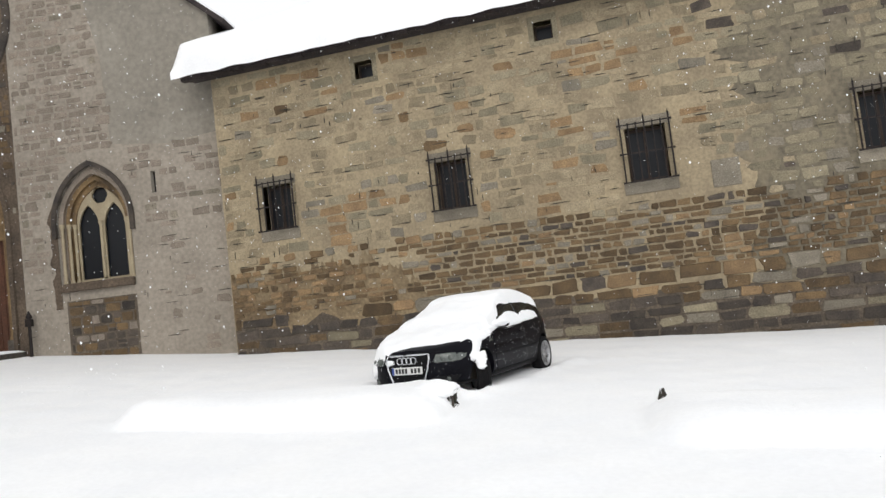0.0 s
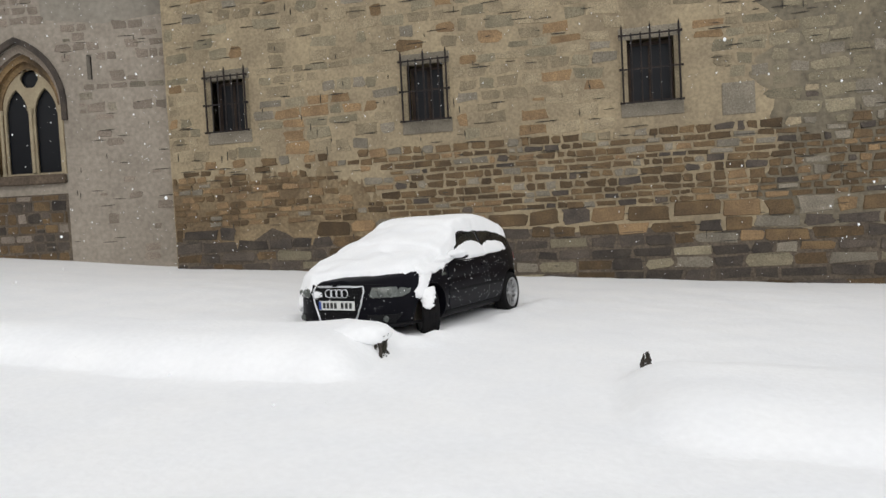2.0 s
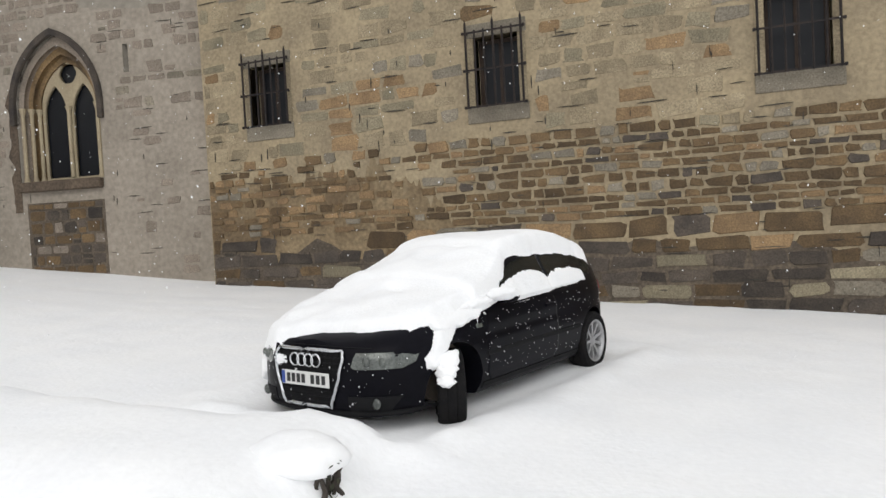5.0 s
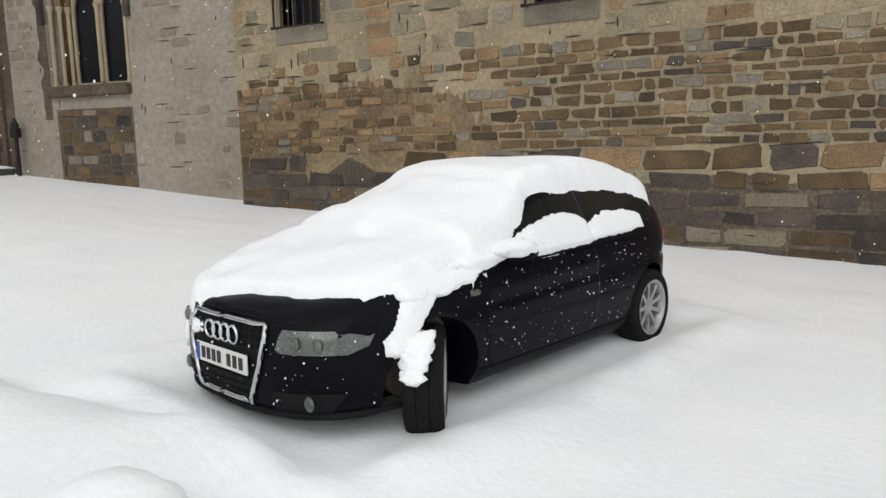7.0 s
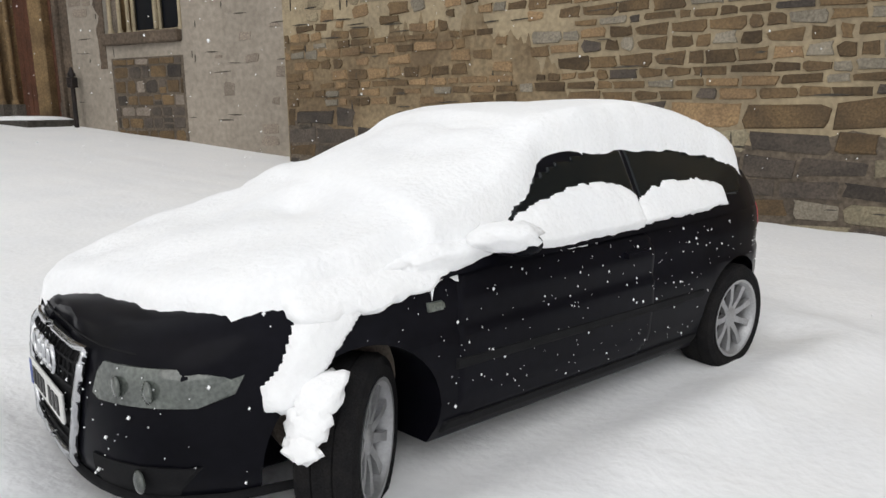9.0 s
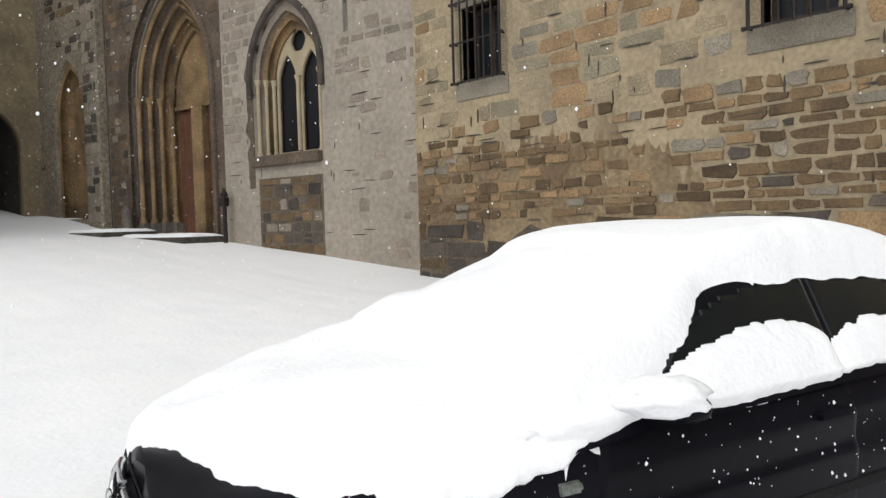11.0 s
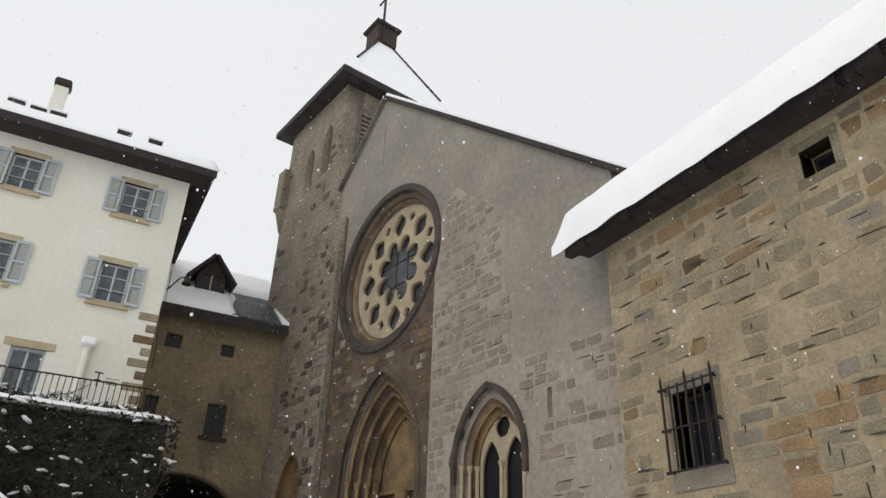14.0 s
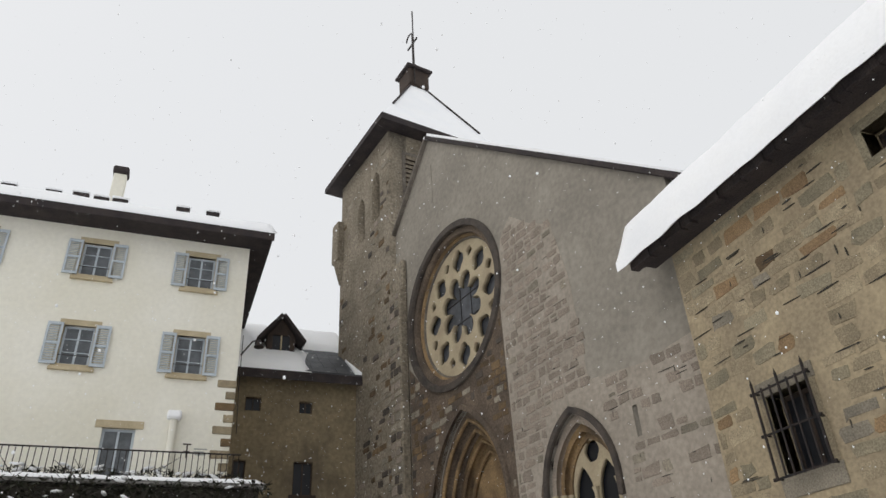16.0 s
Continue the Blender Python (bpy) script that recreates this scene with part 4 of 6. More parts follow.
rod("bottom_rail", (-3, 0.5, 6.3), (10.85, 0.5, 6.3), 0.018, IRON, railing)
for i in range(93):
    rod("bar", (-3 + i * 0.15, 0.5, 6.22), (-3 + i * 0.15, 0.5, 7.0), 0.012, IRON, railing, "", None, 5)


def leaf_mass(name, label, place, n, size, seed, snowy, spots):
    """A shrub: bent stems, many small leaves, and lumps of snow caught on it."""
    rnd = random.Random(seed)
    ob = thing(name, label, "shrub", place)
    V, Fc = [], []
    for _ in range(n):
        x, y, z = spots(rnd)
        a, b = rnd.uniform(0, 6.28), rnd.uniform(-0.9, 0.9)
        s = size * rnd.uniform(0.6, 1.5)
        dx, dy, dz = Vector((math.cos(a) * math.cos(b), math.sin(a) * math.cos(b), math.sin(b))) * s
        ux, uy, uz = Vector((-math.sin(a), math.cos(a), rnd.uniform(-0.6, 0.6))) * s * 0.42
        o = len(V)
        V += [(x - dx, y - dy, z - dz), (x + ux, y + uy, z + uz), (x + dx, y + dy, z + dz), (x - ux, y - uy, z - uz)]
        Fc.append((o, o + 1, o + 2, o + 3))
    me = bpy.data.meshes.new("leaves")
    me.from_pydata(V, [], Fc)
    lf = link("leaves", me, LEAVES, ob)
    lf["kind"] = "stuff"
    bm = bmesh.new()
    for _ in range(max(8, n // 160)):
        x, y, z = spots(rnd)
        sweep(bm, [(x, y + 0.1, z - 0.5), (x + rnd.uniform(-0.2, 0.2), y - 0.05, z - 0.1), (x + rnd.uniform(-0.5, 0.5), y - 0.2, z + 0.25)], [0.02, 0.014, 0.006], 5)
    part("stem_tangle", bm, BARK, ob)["kind"] = "stuff"
    if snowy:
        bm = bmesh.new()
        for _ in range(snowy):
            x, y, z = spots(rnd)
            s = rnd.uniform(0.4, 1.0)
            bmesh.ops.create_icosphere(bm, subdivisions=1, radius=1.0, matrix=Matrix.Translation((x, y - 0.12, z + 0.05)) @ pose(0, 0, 0, 0, rnd.uniform(-25, 25), rnd.uniform(0, 90)) @ Matrix.Diagonal((0.20 * s, 0.09 * s, 0.05 * s, 1)))
        sn = smooth(part("snow_clumps", bm, SNOW, ob, "snow caught on the leaves"), 180)
        sn["kind"] = "stuff"
    return ob


def ivy_spots(rnd):
    x = rnd.uniform(-3, 11.6)
    z = 1.5 + 4.6 * rnd.random() ** 0.8
    return x, -0.10 - 0.42 * rnd.random() ** 2 - 0.15 * max(0, noise.noise((x, z, 0))), z


leaf_mass("ivy", "dark evergreen climber dusted with snow on the retaining wall", pose(-23, 0, 0, 0, 0, 90), 15000, 0.075, 3, 170, ivy_spots)


def hedge_spots(rnd):
    x = rnd.uniform(4, 10.9)
    return x, 0.75 + rnd.uniform(-0.15, 0.3), 6.2 + 0.5 * rnd.random() * (0.7 + 0.5 * noise.noise((x * 1.3, 0, 0)))


leaf_mass("terrace_shrub", "low dark shrub with snow behind the railing", pose(-23, 0, 0, 0, 0, 90), 2200, 0.06, 4, 60, hedge_spots)

# ---- the parked car ----
PAINT = mat("black_car_paint", (0.004, 0.004, 0.006), (0.006, 0.006, 0.009), 0.3, 0.0, scale=2, coat=0.02, fine=0.15, spec=0.06)
BLACK = mat("black_plastic", (0.008, 0.008, 0.009), (0.012, 0.012, 0.013), 0.7, scale=10, fine=0.2, spec=0.12)
RUBBER = mat("tyre_rubber", (0.010, 0.010, 0.011), (0.016, 0.015, 0.015), 0.9, spec=0.1, scale=12, bump=0.4, bscale=80)
CHROME = mat("brushed_chrome", (0.62, 0.63, 0.65), None, 0.22, 1.0)
ALLOY = mat("silver_alloy", (0.42, 0.425, 0.43), (0.36, 0.36, 0.37), 0.4, 0.6, scale=6, fine=0.1)
LAMP = mat("clear_headlamp", (0.13, 0.145, 0.13), (0.045, 0.05, 0.047), 0.15, 0.1, scale=5, coat=0.6, fine=0.3)
PLATE = mat("white_number_plate", (0.72, 0.72, 0.70), (0.66, 0.66, 0.64), 0.5, scale=8, fine=0.05)
INK = mat("black_plate_ink", (0.02, 0.02, 0.02), None, 0.6)
EUBLUE = mat("blue_plate_band", (0.03, 0.07, 0.30), None, 0.5)
TAIL = mat("red_tail_lamp", (0.25, 0.015, 0.015), None, 0.2, coat=0.8)
CARGLASS = mat("tinted_car_glass", (0.006, 0.008, 0.009), None, 0.08, spec=0.25)
LINER = mat("muddy_wheel_liner", (0.10, 0.08, 0.065), (0.16, 0.135, 0.11), 0.9, scale=8, fine=0.3)

car = thing("parked_car", "black three-door hatchback half buried under fresh snow", "car", CAR)


def lerp(tab, x):
    if x <= tab[0][0]:
        return tab[0][1]
    for (a, va), (b, vb) in zip(tab, tab[1:]):
        if x <= b:
            return va + (vb - va) * (x - a) / (b - a)
    return tab[-1][1]


HW = 0.88
ZS = [(-3.32, 0.93), (-3.0, 0.985), (-2.3, 0.965), (-1.3, 0.94), (-0.45, 0.92), (0, 0.875), (0.2, 0.85), (0.45, 0.80), (0.7, 0.745), (0.87, 0.70)]
ZT = [(-3.32, 0.96), (-2.8, 1.0), (-0.45, 0.985), (-0.3, 0.975), (0, 0.935), (0.2, 0.905), (0.45, 0.86), (0.7, 0.80), (0.87, 0.735)]
DZ = [(0.18, 0.06), (0.3, 0.0), (0.55, 0.0), (0.66, 0.015), (0.72, 0.05), (0.80, 0.10)]
FK = [(0, 0.90), (0.12, 0.955), (0.25, 0.985), (0.45, 1.0), (0.62, 1.0), (0.66, 0.985), (0.8, 0.99), (0.92, 0.97), (1.0, 0.93)]
ROOF = [(-3.22, 0.98), (-3.05, 1.09), (-2.85, 1.20), (-2.65, 1.295), (-2.4, 1.36), (-2.15, 1.395), (-1.8, 1.41), (-1.4, 1.39), (-1.15, 1.345), (-0.9, 1.26), (-0.6, 1.125), (-0.32, 0.985)]
Z0 = 0.20


def plan_w(x):
    if x > -0.3:
        return HW * max(0.0, 1 - ((x + 0.3) / 1.10) ** 3.6) ** (1 / 3.0)
    if x < -2.3:
        return HW * max(0.0, 1 - ((-x - 2.3) / 1.03) ** 3.0) ** (1 / 2.6)
    return HW


def nose_shift(x, z):
    return lerp(DZ, z) * max(0.0, (x - 0.2) / 0.6)


def side_y(x, z):
    k = (z - Z0) / (lerp(ZS, x) - Z0)
    return plan_w(x) * lerp(FK, k)


def nose_point(y, z, off=0.0):
    """A point of the front skin, off metres outside it."""
    k = min(1.0, (z - Z0) / 0.52)
    t = min(0.999, abs(y) / (HW * lerp(FK, k)))
    xs = -0.3 + 1.10 * (1 - t ** 3.0) ** (1 / 3.6)
    e = 0.004
    t2 = min(0.9999, (abs(y) + e) / (HW * lerp(FK, k)))
    xs2 = -0.3 + 1.10 * (1 - t2 ** 3.0) ** (1 / 3.6)
    nrm = Vector((1, (xs - xs2) / e * (1 if y >= 0 else -1), 0)).normalized()
    return Vector((xs - nose_shift(xs, z), y, z)) + nrm * off


def glass_w(z):
    return 0.865 - (z - 0.92) * 0.50


def baked(ob, *mods):
    """ob's mesh with modifiers worked in."""
    bpy.context.view_layer.update()
    me = bpy.data.meshes.new_from_object(ob.evaluated_get(bpy.context.evaluated_depsgraph_get()))
    for m in list(ob.modifiers):
        ob.modifiers.remove(m)
    ob.data = me
    return ob


# body shell
stations = [0.797, 0.79, 0.775, 0.735, 0.68, 0.58, 0.45, 0.3, 0.15, 0.0, -0.2, -0.4, -0.6, -0.9, -1.3, -1.7, -2.0, -2.3, -2.55, -2.8, -3.0, -3.12, -3.22, -3.29, -3.322]
bm = bmesh.new()
rings = []
for x in stations:
    zs, zt, w = lerp(ZS, x), lerp(ZT, x), plan_w(x)
    half = [(w * 0.5, Z0 - 0.02)]
    half += [(w * f, Z0 + (zs - Z0) * k) for k, f in FK]
    half += [(w * 0.87, zs + (zt - zs) * 0.55), (w * 0.7, zs + (zt - zs) * 0.85), (w * 0.4, zt)]
    full = half + [(0, zt + 0.008)] + [(-y, z) for y, z in half[::-1]]
    rings.append([bm.verts.new((x - nose_shift(x, z), y, z)) for y, z in full])
for A, B in zip(rings, rings[1:]):
    for i in range(len(A)):
        j = (i + 1) % len(A)
        bm.faces.new((A[i], A[j], B[j], B[i]))
bm.faces.new(rings[0][::-1])
bm.faces.new(rings[-1])
bmesh.ops.recalc_face_normals(bm, faces=bm.faces)
body = part("body", bm, PAINT, car, "glossy black bodywork")
cut = bmesh.new()
for xw in (0.0, -2.578):
    for s in (-1, 1):
        bmesh.ops.create_cone(cut, cap_ends=True, segments=40, radius1=0.36, radius2=0.36, depth=0.62, matrix=Matrix.Translation((xw, s * 0.86, 0.325)) @ pose(0, 0, 0, 90))
cutter = part("cutter", cut, None, car)
bo = body.modifiers.new("arches", "BOOLEAN")
bo.operation, bo.object, bo.solver = "DIFFERENCE", cutter, "EXACT"
baked(body)
bpy.data.objects.remove(cutter)
body.data.materials.clear()
body.data.materials.append(PAINT)
smooth(body, 35)

# cabin
bm = bmesh.new()
rings = []
for x, zr in ROOF[::-1]:
    zb = lerp(ZS, x) - 0.03
    zr = max(zr, zb + 0.06)
    lv = [zb, zb + (zr - zb) * 0.35, zb + (zr - zb) * 0.7, zr - 0.05]
    ends = min(1.0, plan_w(x) / HW)
    half = [(glass_w(z) * ends, z) for z in lv] + [(glass_w(zr) * ends - 0.03, zr - 0.015), (glass_w(zr) * 0.6 * ends, zr + 0.005)]
    full = half + [(0, zr + 0.012)] + [(-y, z) for y, z in half[::-1]]
    rings.append([bm.verts.new((x, y, z)) for y, z in full])
for A, B in zip(rings, rings[1:]):
    for i in range(len(A)):
        j = (i + 1) % len(A)
        bm.faces.new((A[i], A[j], B[j], B[i]))
bm.faces.new(rings[0][::-1])
bm.faces.new(rings[-1])
bmesh.ops.recalc_face_normals(bm, faces=bm.faces)
smooth(part("cabin", bm, PAINT, car, "black roof and pillars"), 50)


def side_patch(name, region, fn, material, label="", side=1, step=0.02, off=0.004, parent=None):
    """A raised panel on the flank: region(x, z) > 0 inside; fn(x, z) the flank's half width; off a height or a function of the depth inside."""
    xs0, xs1, zs0, zs1 = region[0]
    nx_, nz_ = max(2, round((xs1 - xs0) / step)), max(2, round((zs1 - zs0) / step))
    bm = bmesh.new()
    grid = {}
    for i in range(nx_ + 1):
        for j in range(nz_ + 1):
            x, z = xs0 + (xs1 - xs0) * i / nx_, zs0 + (zs1 - zs0) * j / nz_
            d = region[1](x, z)
            o = off(d, x, z) if callable(off) else (off if d >= 0 else -0.012)
            grid[i, j] = (bm.verts.new((x, side * (fn(x, z) + o), z)), d)
    for i in range(nx_):
        for j in range(nz_):
            c = [grid[i, j], grid[i + 1, j], grid[i + 1, j + 1], grid[i, j + 1]]
            if max(d for _, d in c) >= 0:
                bm.faces.new([v for v, _ in c])
    bmesh.ops.delete(bm, geom=[v for v in bm.verts if not v.link_faces], context="VERTS")
    bmesh.ops.recalc_face_normals(bm, faces=bm.faces)
    return smooth(part(name, bm, material, parent or car, label), 60)


def boxed(x0, x1, z0, z1, r=0.05):
    def d(x, z):
        dx, dz = min(x - x0, x1 - x), min(z - z0, z1 - z)
        if dx < r and dz < r:
            return r - math.hypot(r - dx, r - dz)
        return min(dx, dz)
    return d


def glass_zr(x):
    return lerp(ROOF, x)


def front_win(x, z):
    top = glass_zr(x) - 0.085
    a = -0.60 - (z - 0.95) * 1.45
    return min(top - z, z - 0.955, a - x, x + 1.66)


def rear_win(x, z):
    top = glass_zr(x) - 0.095
    return min(top - z, z - 0.975 - max(0, (-x - 2.0)) * 0.12, -1.70 - x, x + 2.62 + (z - 0.98) * 0.55)


for s in (1, -1):
    side_patch("door", ((-1.74, -0.42, 0.27, 0.925), boxed(-1.72, -0.44, 0.285, 0.915, 0.09)), side_y, PAINT, "black door", s, 0.022, 0.005)
    side_patch("side_window", ((-1.72, -0.5, 0.94, 1.40), front_win), lambda x, z: glass_w(z), CARGLASS, "dark side window", s, 0.02, 0.005)
    side_patch("quarter_window", ((-2.75, -1.66, 0.95, 1.40), rear_win), lambda x, z: glass_w(z), CARGLASS, "dark rear quarter window", s, 0.02, 0.005)
    side_patch("rub_strip", ((-2.2, -0.40, 0.50, 0.56), boxed(-2.19, -0.42, 0.505, 0.553, 0.01)), side_y, BLACK, "dark rubbing strip", s, 0.012, 0.012)
    side_patch("sill_trim", ((-2.24, -0.36, 0.22, 0.30), boxed(-2.22, -0.38, 0.225, 0.293, 0.02)), side_y, BLACK, "", s, 0.016, 0.012)
    side_patch("side_repeater", ((-0.37, -0.27, 0.745, 0.805), boxed(-0.362, -0.282, 0.757, 0.793, 0.012)), side_y, LAMP, "small clear indicator lamp", s, 0.008, 0.010)
    side_patch("tail_lamp", ((-3.18, -2.98, 0.80, 0.98), boxed(-3.16, -3.0, 0.81, 0.965, 0.03)), side_y, TAIL, "red tail lamp", s, 0.015, 0.008)
    side_patch("door_handle", ((-1.66, -1.46, 0.80, 0.84), boxed(-1.65, -1.47, 0.803, 0.837, 0.015)), side_y, PAINT, "", s, 0.008, 0.03)
    # wheel arch liner
    for xw in (0.0, -2.578):
        bm = bmesh.new()
        bmesh.ops.create_cone(bm, cap_ends=True, segments=28, radius1=0.27, radius2=0.27, depth=0.05, matrix=Matrix.Translation((xw, s * 0.66, 0.47)) @ pose(0, 0, 0, 90))
        part("arch_liner", bm, LINER, car, "grey plastic wheel-arch liner")


def lathe(bm, prof, seg=36, m=None):
    """Turns (radius, y) pairs about the y axis."""
    rs = []
    for k in range(seg):
        a = 2 * math.pi * k / seg
        rs.append([bm.verts.new((r * math.cos(a), y, r * math.sin(a))) for r, y in prof])
    for k in range(seg):
        A, B = rs[k], rs[(k + 1) % seg]
        for i in range(len(prof) - 1):
            bm.faces.new((A[i], B[i], B[i + 1], A[i + 1]))
    bmesh.ops.recalc_face_normals(bm, faces=bm.faces)


def wheel(x, s, steer):
    bm = bmesh.new()
    lathe(bm, [(0.218, -0.10), (0.27, -0.112), (0.302, -0.10), (0.3155, -0.075), (0.3155, -0.04), (0.308, -0.036), (0.3155, -0.032), (0.3155, 0.032), (0.308, 0.036), (0.3155, 0.04), (0.3155, 0.075), (0.302, 0.10), (0.27, 0.112), (0.218, 0.10)], 48)
    w = smooth(part("wheel", bm, RUBBER, car, "black rubber tyre with silver alloy rim"), 30)
    w.matrix_local = pose(x, s * 0.775, 0.315, 0, 0, steer if s > 0 else 180 + steer)
    bm = bmesh.new()
    lathe(bm, [(0.215, -0.10), (0.22, 0.098), (0.228, 0.108), (0.214, 0.106), (0.196, 0.085), (0.188, 0.03), (0.186, -0.095)], 40)
    smooth(part("rim", bm, ALLOY, w, "silver alloy rim"), 40)
    bm = bmesh.new()
    lathe(bm, [(0.001, 0.075), (0.035, 0.078), (0.055, 0.07), (0.06, 0.04)], 20)
    smooth(part("hub_cap", bm, ALLOY, w), 40)
    for k in range(9):
        a = 2 * math.pi * k / 9
        bm = bmesh.new()
        vs = []
        for r, hw, y in ((0.05, 0.020, 0.068), (0.12, 0.015, 0.082), (0.197, 0.021, 0.088)):
            for yy in (y, y - 0.03):
                for q in (-hw, hw):
                    vs.append(bm.verts.new((r * math.cos(a) - q * math.sin(a), yy, r * math.sin(a) + q * math.cos(a))))
        for i in (0, 4):
            bm.faces.new((vs[i], vs[i + 1], vs[i + 5], vs[i + 4]))
            bm.faces.new((vs[i + 2], vs[i + 6], vs[i + 7], vs[i + 3]))
            bm.faces.new((vs[i], vs[i + 4], vs[i + 6], vs[i + 2]))
            bm.faces.new((vs[i + 1], vs[i + 3], vs[i + 7], vs[i + 5]))
        bmesh.ops.recalc_face_normals(bm, faces=bm.faces)
        part("spoke", bm, ALLOY, w)
    bm = bmesh.new()
    lathe(bm, [(0.001, -0.02), (0.17, -0.02), (0.17, -0.04)], 20)
    part("brake_disc", bm, IRON, w)
    return w


for x, steer in ((0.0, 40), (-2.578, 0)):
    for s in (1, -1):
        wheel(x, s, steer)


# front: grille, badge, number plate, headlamps, lower intakes
def front_loop(pts, off):
    return [nose_point(y, z, off) for y, z in pts]


def dense(pts, n=8):
    out = []
    for (a, b), (c, d) in zip(pts, pts[1:] + pts[:1]):
        out += [(a + (c - a) * i / n, b + (d - b) * i / n) for i in range(n)]
    return out


GRILLE = [(-0.25, 0.275), (0.25, 0.275), (0.335, 0.50), (0.365, 0.65), (0.345, 0.70), (-0.345, 0.70), (-0.365, 0.65), (-0.335, 0.50)]


def front_panel(name, x_of, y0, y1, z0, z1, ny, nz, off, material, label="", parent=None):
    """A panel on the nose between side lines given by x_of(z) -> (ya, yb)."""
    bm = bmesh.new()
    g = [[bm.verts.new(nose_point(x_of(z0 + (z1 - z0) * j / nz)[0] + (x_of(z0 + (z1 - z0) * j / nz)[1] - x_of(z0 + (z1 - z0) * j / nz)[0]) * i / ny, z0 + (z1 - z0) * j / nz, off)) for j in range(nz + 1)] for i in range(ny + 1)]
    for i in range(ny):
        for j in range(nz):
            bm.faces.new((g[i][j], g[i + 1][j], g[i + 1][j + 1], g[i][j + 1]))
    ext = bmesh.ops.extrude_face_region(bm, geom=bm.faces[:])
    bmesh.ops.translate(bm, vec=(-0.03, 0, 0), verts=[e for e in ext["geom"] if isinstance(e, bmesh.types.BMVert)])
    bmesh.ops.recalc_face_normals(bm, faces=bm.faces)
    return smooth(part(name, bm, material, parent or car, label), 40)


def grille_w(z):
    w = lerp([(0.275, 0.25), (0.50, 0.335), (0.65, 0.365), (0.70, 0.345)], z)
    return -w, w


grille = front_panel("grille", grille_w, 0, 0, 0.285, 0.69, 14, 8, 0.004, BLACK, "black radiator grille in a chrome frame")
bm = bmesh.new()
sweep(bm, front_loop(dense(GRILLE), 0.014), 0.0155, 6, True)
smooth(part("chrome_frame", bm, CHROME, grille, "bright chrome grille frame"), 60)
for k in range(9):
    z = 0.315 + k * 0.042
    if 0.40 < z < 0.565:
        continue
    a, b = grille_w(z)
    bm = bmesh.new()
    sweep(bm, [nose_point(a * 0.95 + (b - a) * 0.95 * i / 12, z, 0.010) for i in range(13)], 0.006, 5)
    part("grille_bar", bm, BLACK, grille)
for k in range(13):
    y = -0.312 + k * 0.052
    bm = bmesh.new()
    sweep(bm, [nose_point(y, 0.575 + 0.115 * i / 4, 0.010) for i in range(5)], 0.0045, 5)
    part("grille_bar", bm, BLACK, grille)
for k in range(4):
    y = -0.115 + k * 0.077
    bm = bmesh.new()
    c = nose_point(y, 0.625, 0.026)
    sweep(bm, [(c.x, c.y + 0.048 * math.cos(2 * math.pi * i / 20), c.z + 0.048 * math.sin(2 * math.pi * i / 20)) for i in range(20)], 0.009, 6, True)
    smooth(part("badge_ring", bm, CHROME, grille, "plain silver badge ring"), 60)
px = nose_point(0.26, 0.48, 0.0).x + 0.035
plate_ob = box("number_plate", px - 0.012, px, -0.26, 0.26, 0.425, 0.535, PLATE, car, "white number plate with plain dark bars", 0.004)
box("plate_band", px, px + 0.002, -0.258, -0.222, 0.43, 0.53, EUBLUE, plate_ob, "", 0)
for k, y in enumerate((-0.18, -0.125, -0.07, -0.015, 0.085, 0.145, 0.205)):
    box("plate_bar", px, px + 0.003, y - 0.019, y + 0.019, 0.447, 0.515, INK, plate_ob, "", 0)
for s in (1, -1):
    def lamp_side(z, s=s):
        lo = lerp([(0.565, 0.47), (0.585, 0.43), (0.69, 0.455)], z)
        hi = lerp([(0.565, 0.74), (0.60, 0.785), (0.69, 0.80)], z)
        return (lo, hi) if s > 0 else (-hi, -lo)
    lamp = front_panel("headlamp", lamp_side, 0, 0, 0.568, 0.688, 16, 7, 0.007, LAMP, "clear glass headlamp with snow specks")
    for yy, zz, r in ((0.54, 0.625, 0.036), (0.64, 0.62, 0.038)):
        c = nose_point(s * yy, zz, 0.012)
        bm = bmesh.new()
        bmesh.ops.create_uvsphere(bm, u_segments=12, v_segments=8, radius=r, matrix=Matrix.Translation(c) @ Matrix.Diagonal((0.35, 1, 1, 1)))
        smooth(part("lens", bm, LAMP, lamp), 180)

    def intake(z, s=s):
        lo, hi = 0.40, lerp([(0.25, 0.66), (0.36, 0.74)], z)
        return (lo, hi) if s > 0 else (-hi, -lo)
    it = front_panel("lower_intake", intake, 0, 0, 0.255, 0.365, 10, 3, 0.004, BLACK, "black lower air intake")
    c = nose_point(s * 0.60, 0.315, 0.012)
    bm = bmesh.new()
    bmesh.ops.create_uvsphere(bm, u_segments=14, v_segments=8, radius=0.042, matrix=Matrix.Translation(c) @ Matrix.Diagonal((0.4, 1, 1, 1)))
    smooth(part("fog_lamp", bm, LAMP, it), 180)
# bonnet edge seam and bumper crease
bm = bmesh.new()
sweep(bm, [nose_point(-0.72 + 1.44 * i / 24, 0.712 + 0.018 * math.cos((i - 12) / 12 * 1.5), 0.002) for i in range(25)], 0.004, 4)
part("bonnet_seam", bm, BLACK, car)
bm = bmesh.new()
sweep(bm, [nose_point(-0.80 + 1.60 * i / 24, 0.235, 0.012) for i in range(25)], 0.018, 6)
smooth(part("bumper_lip", bm, BLACK, car, "black bumper lip"), 60)
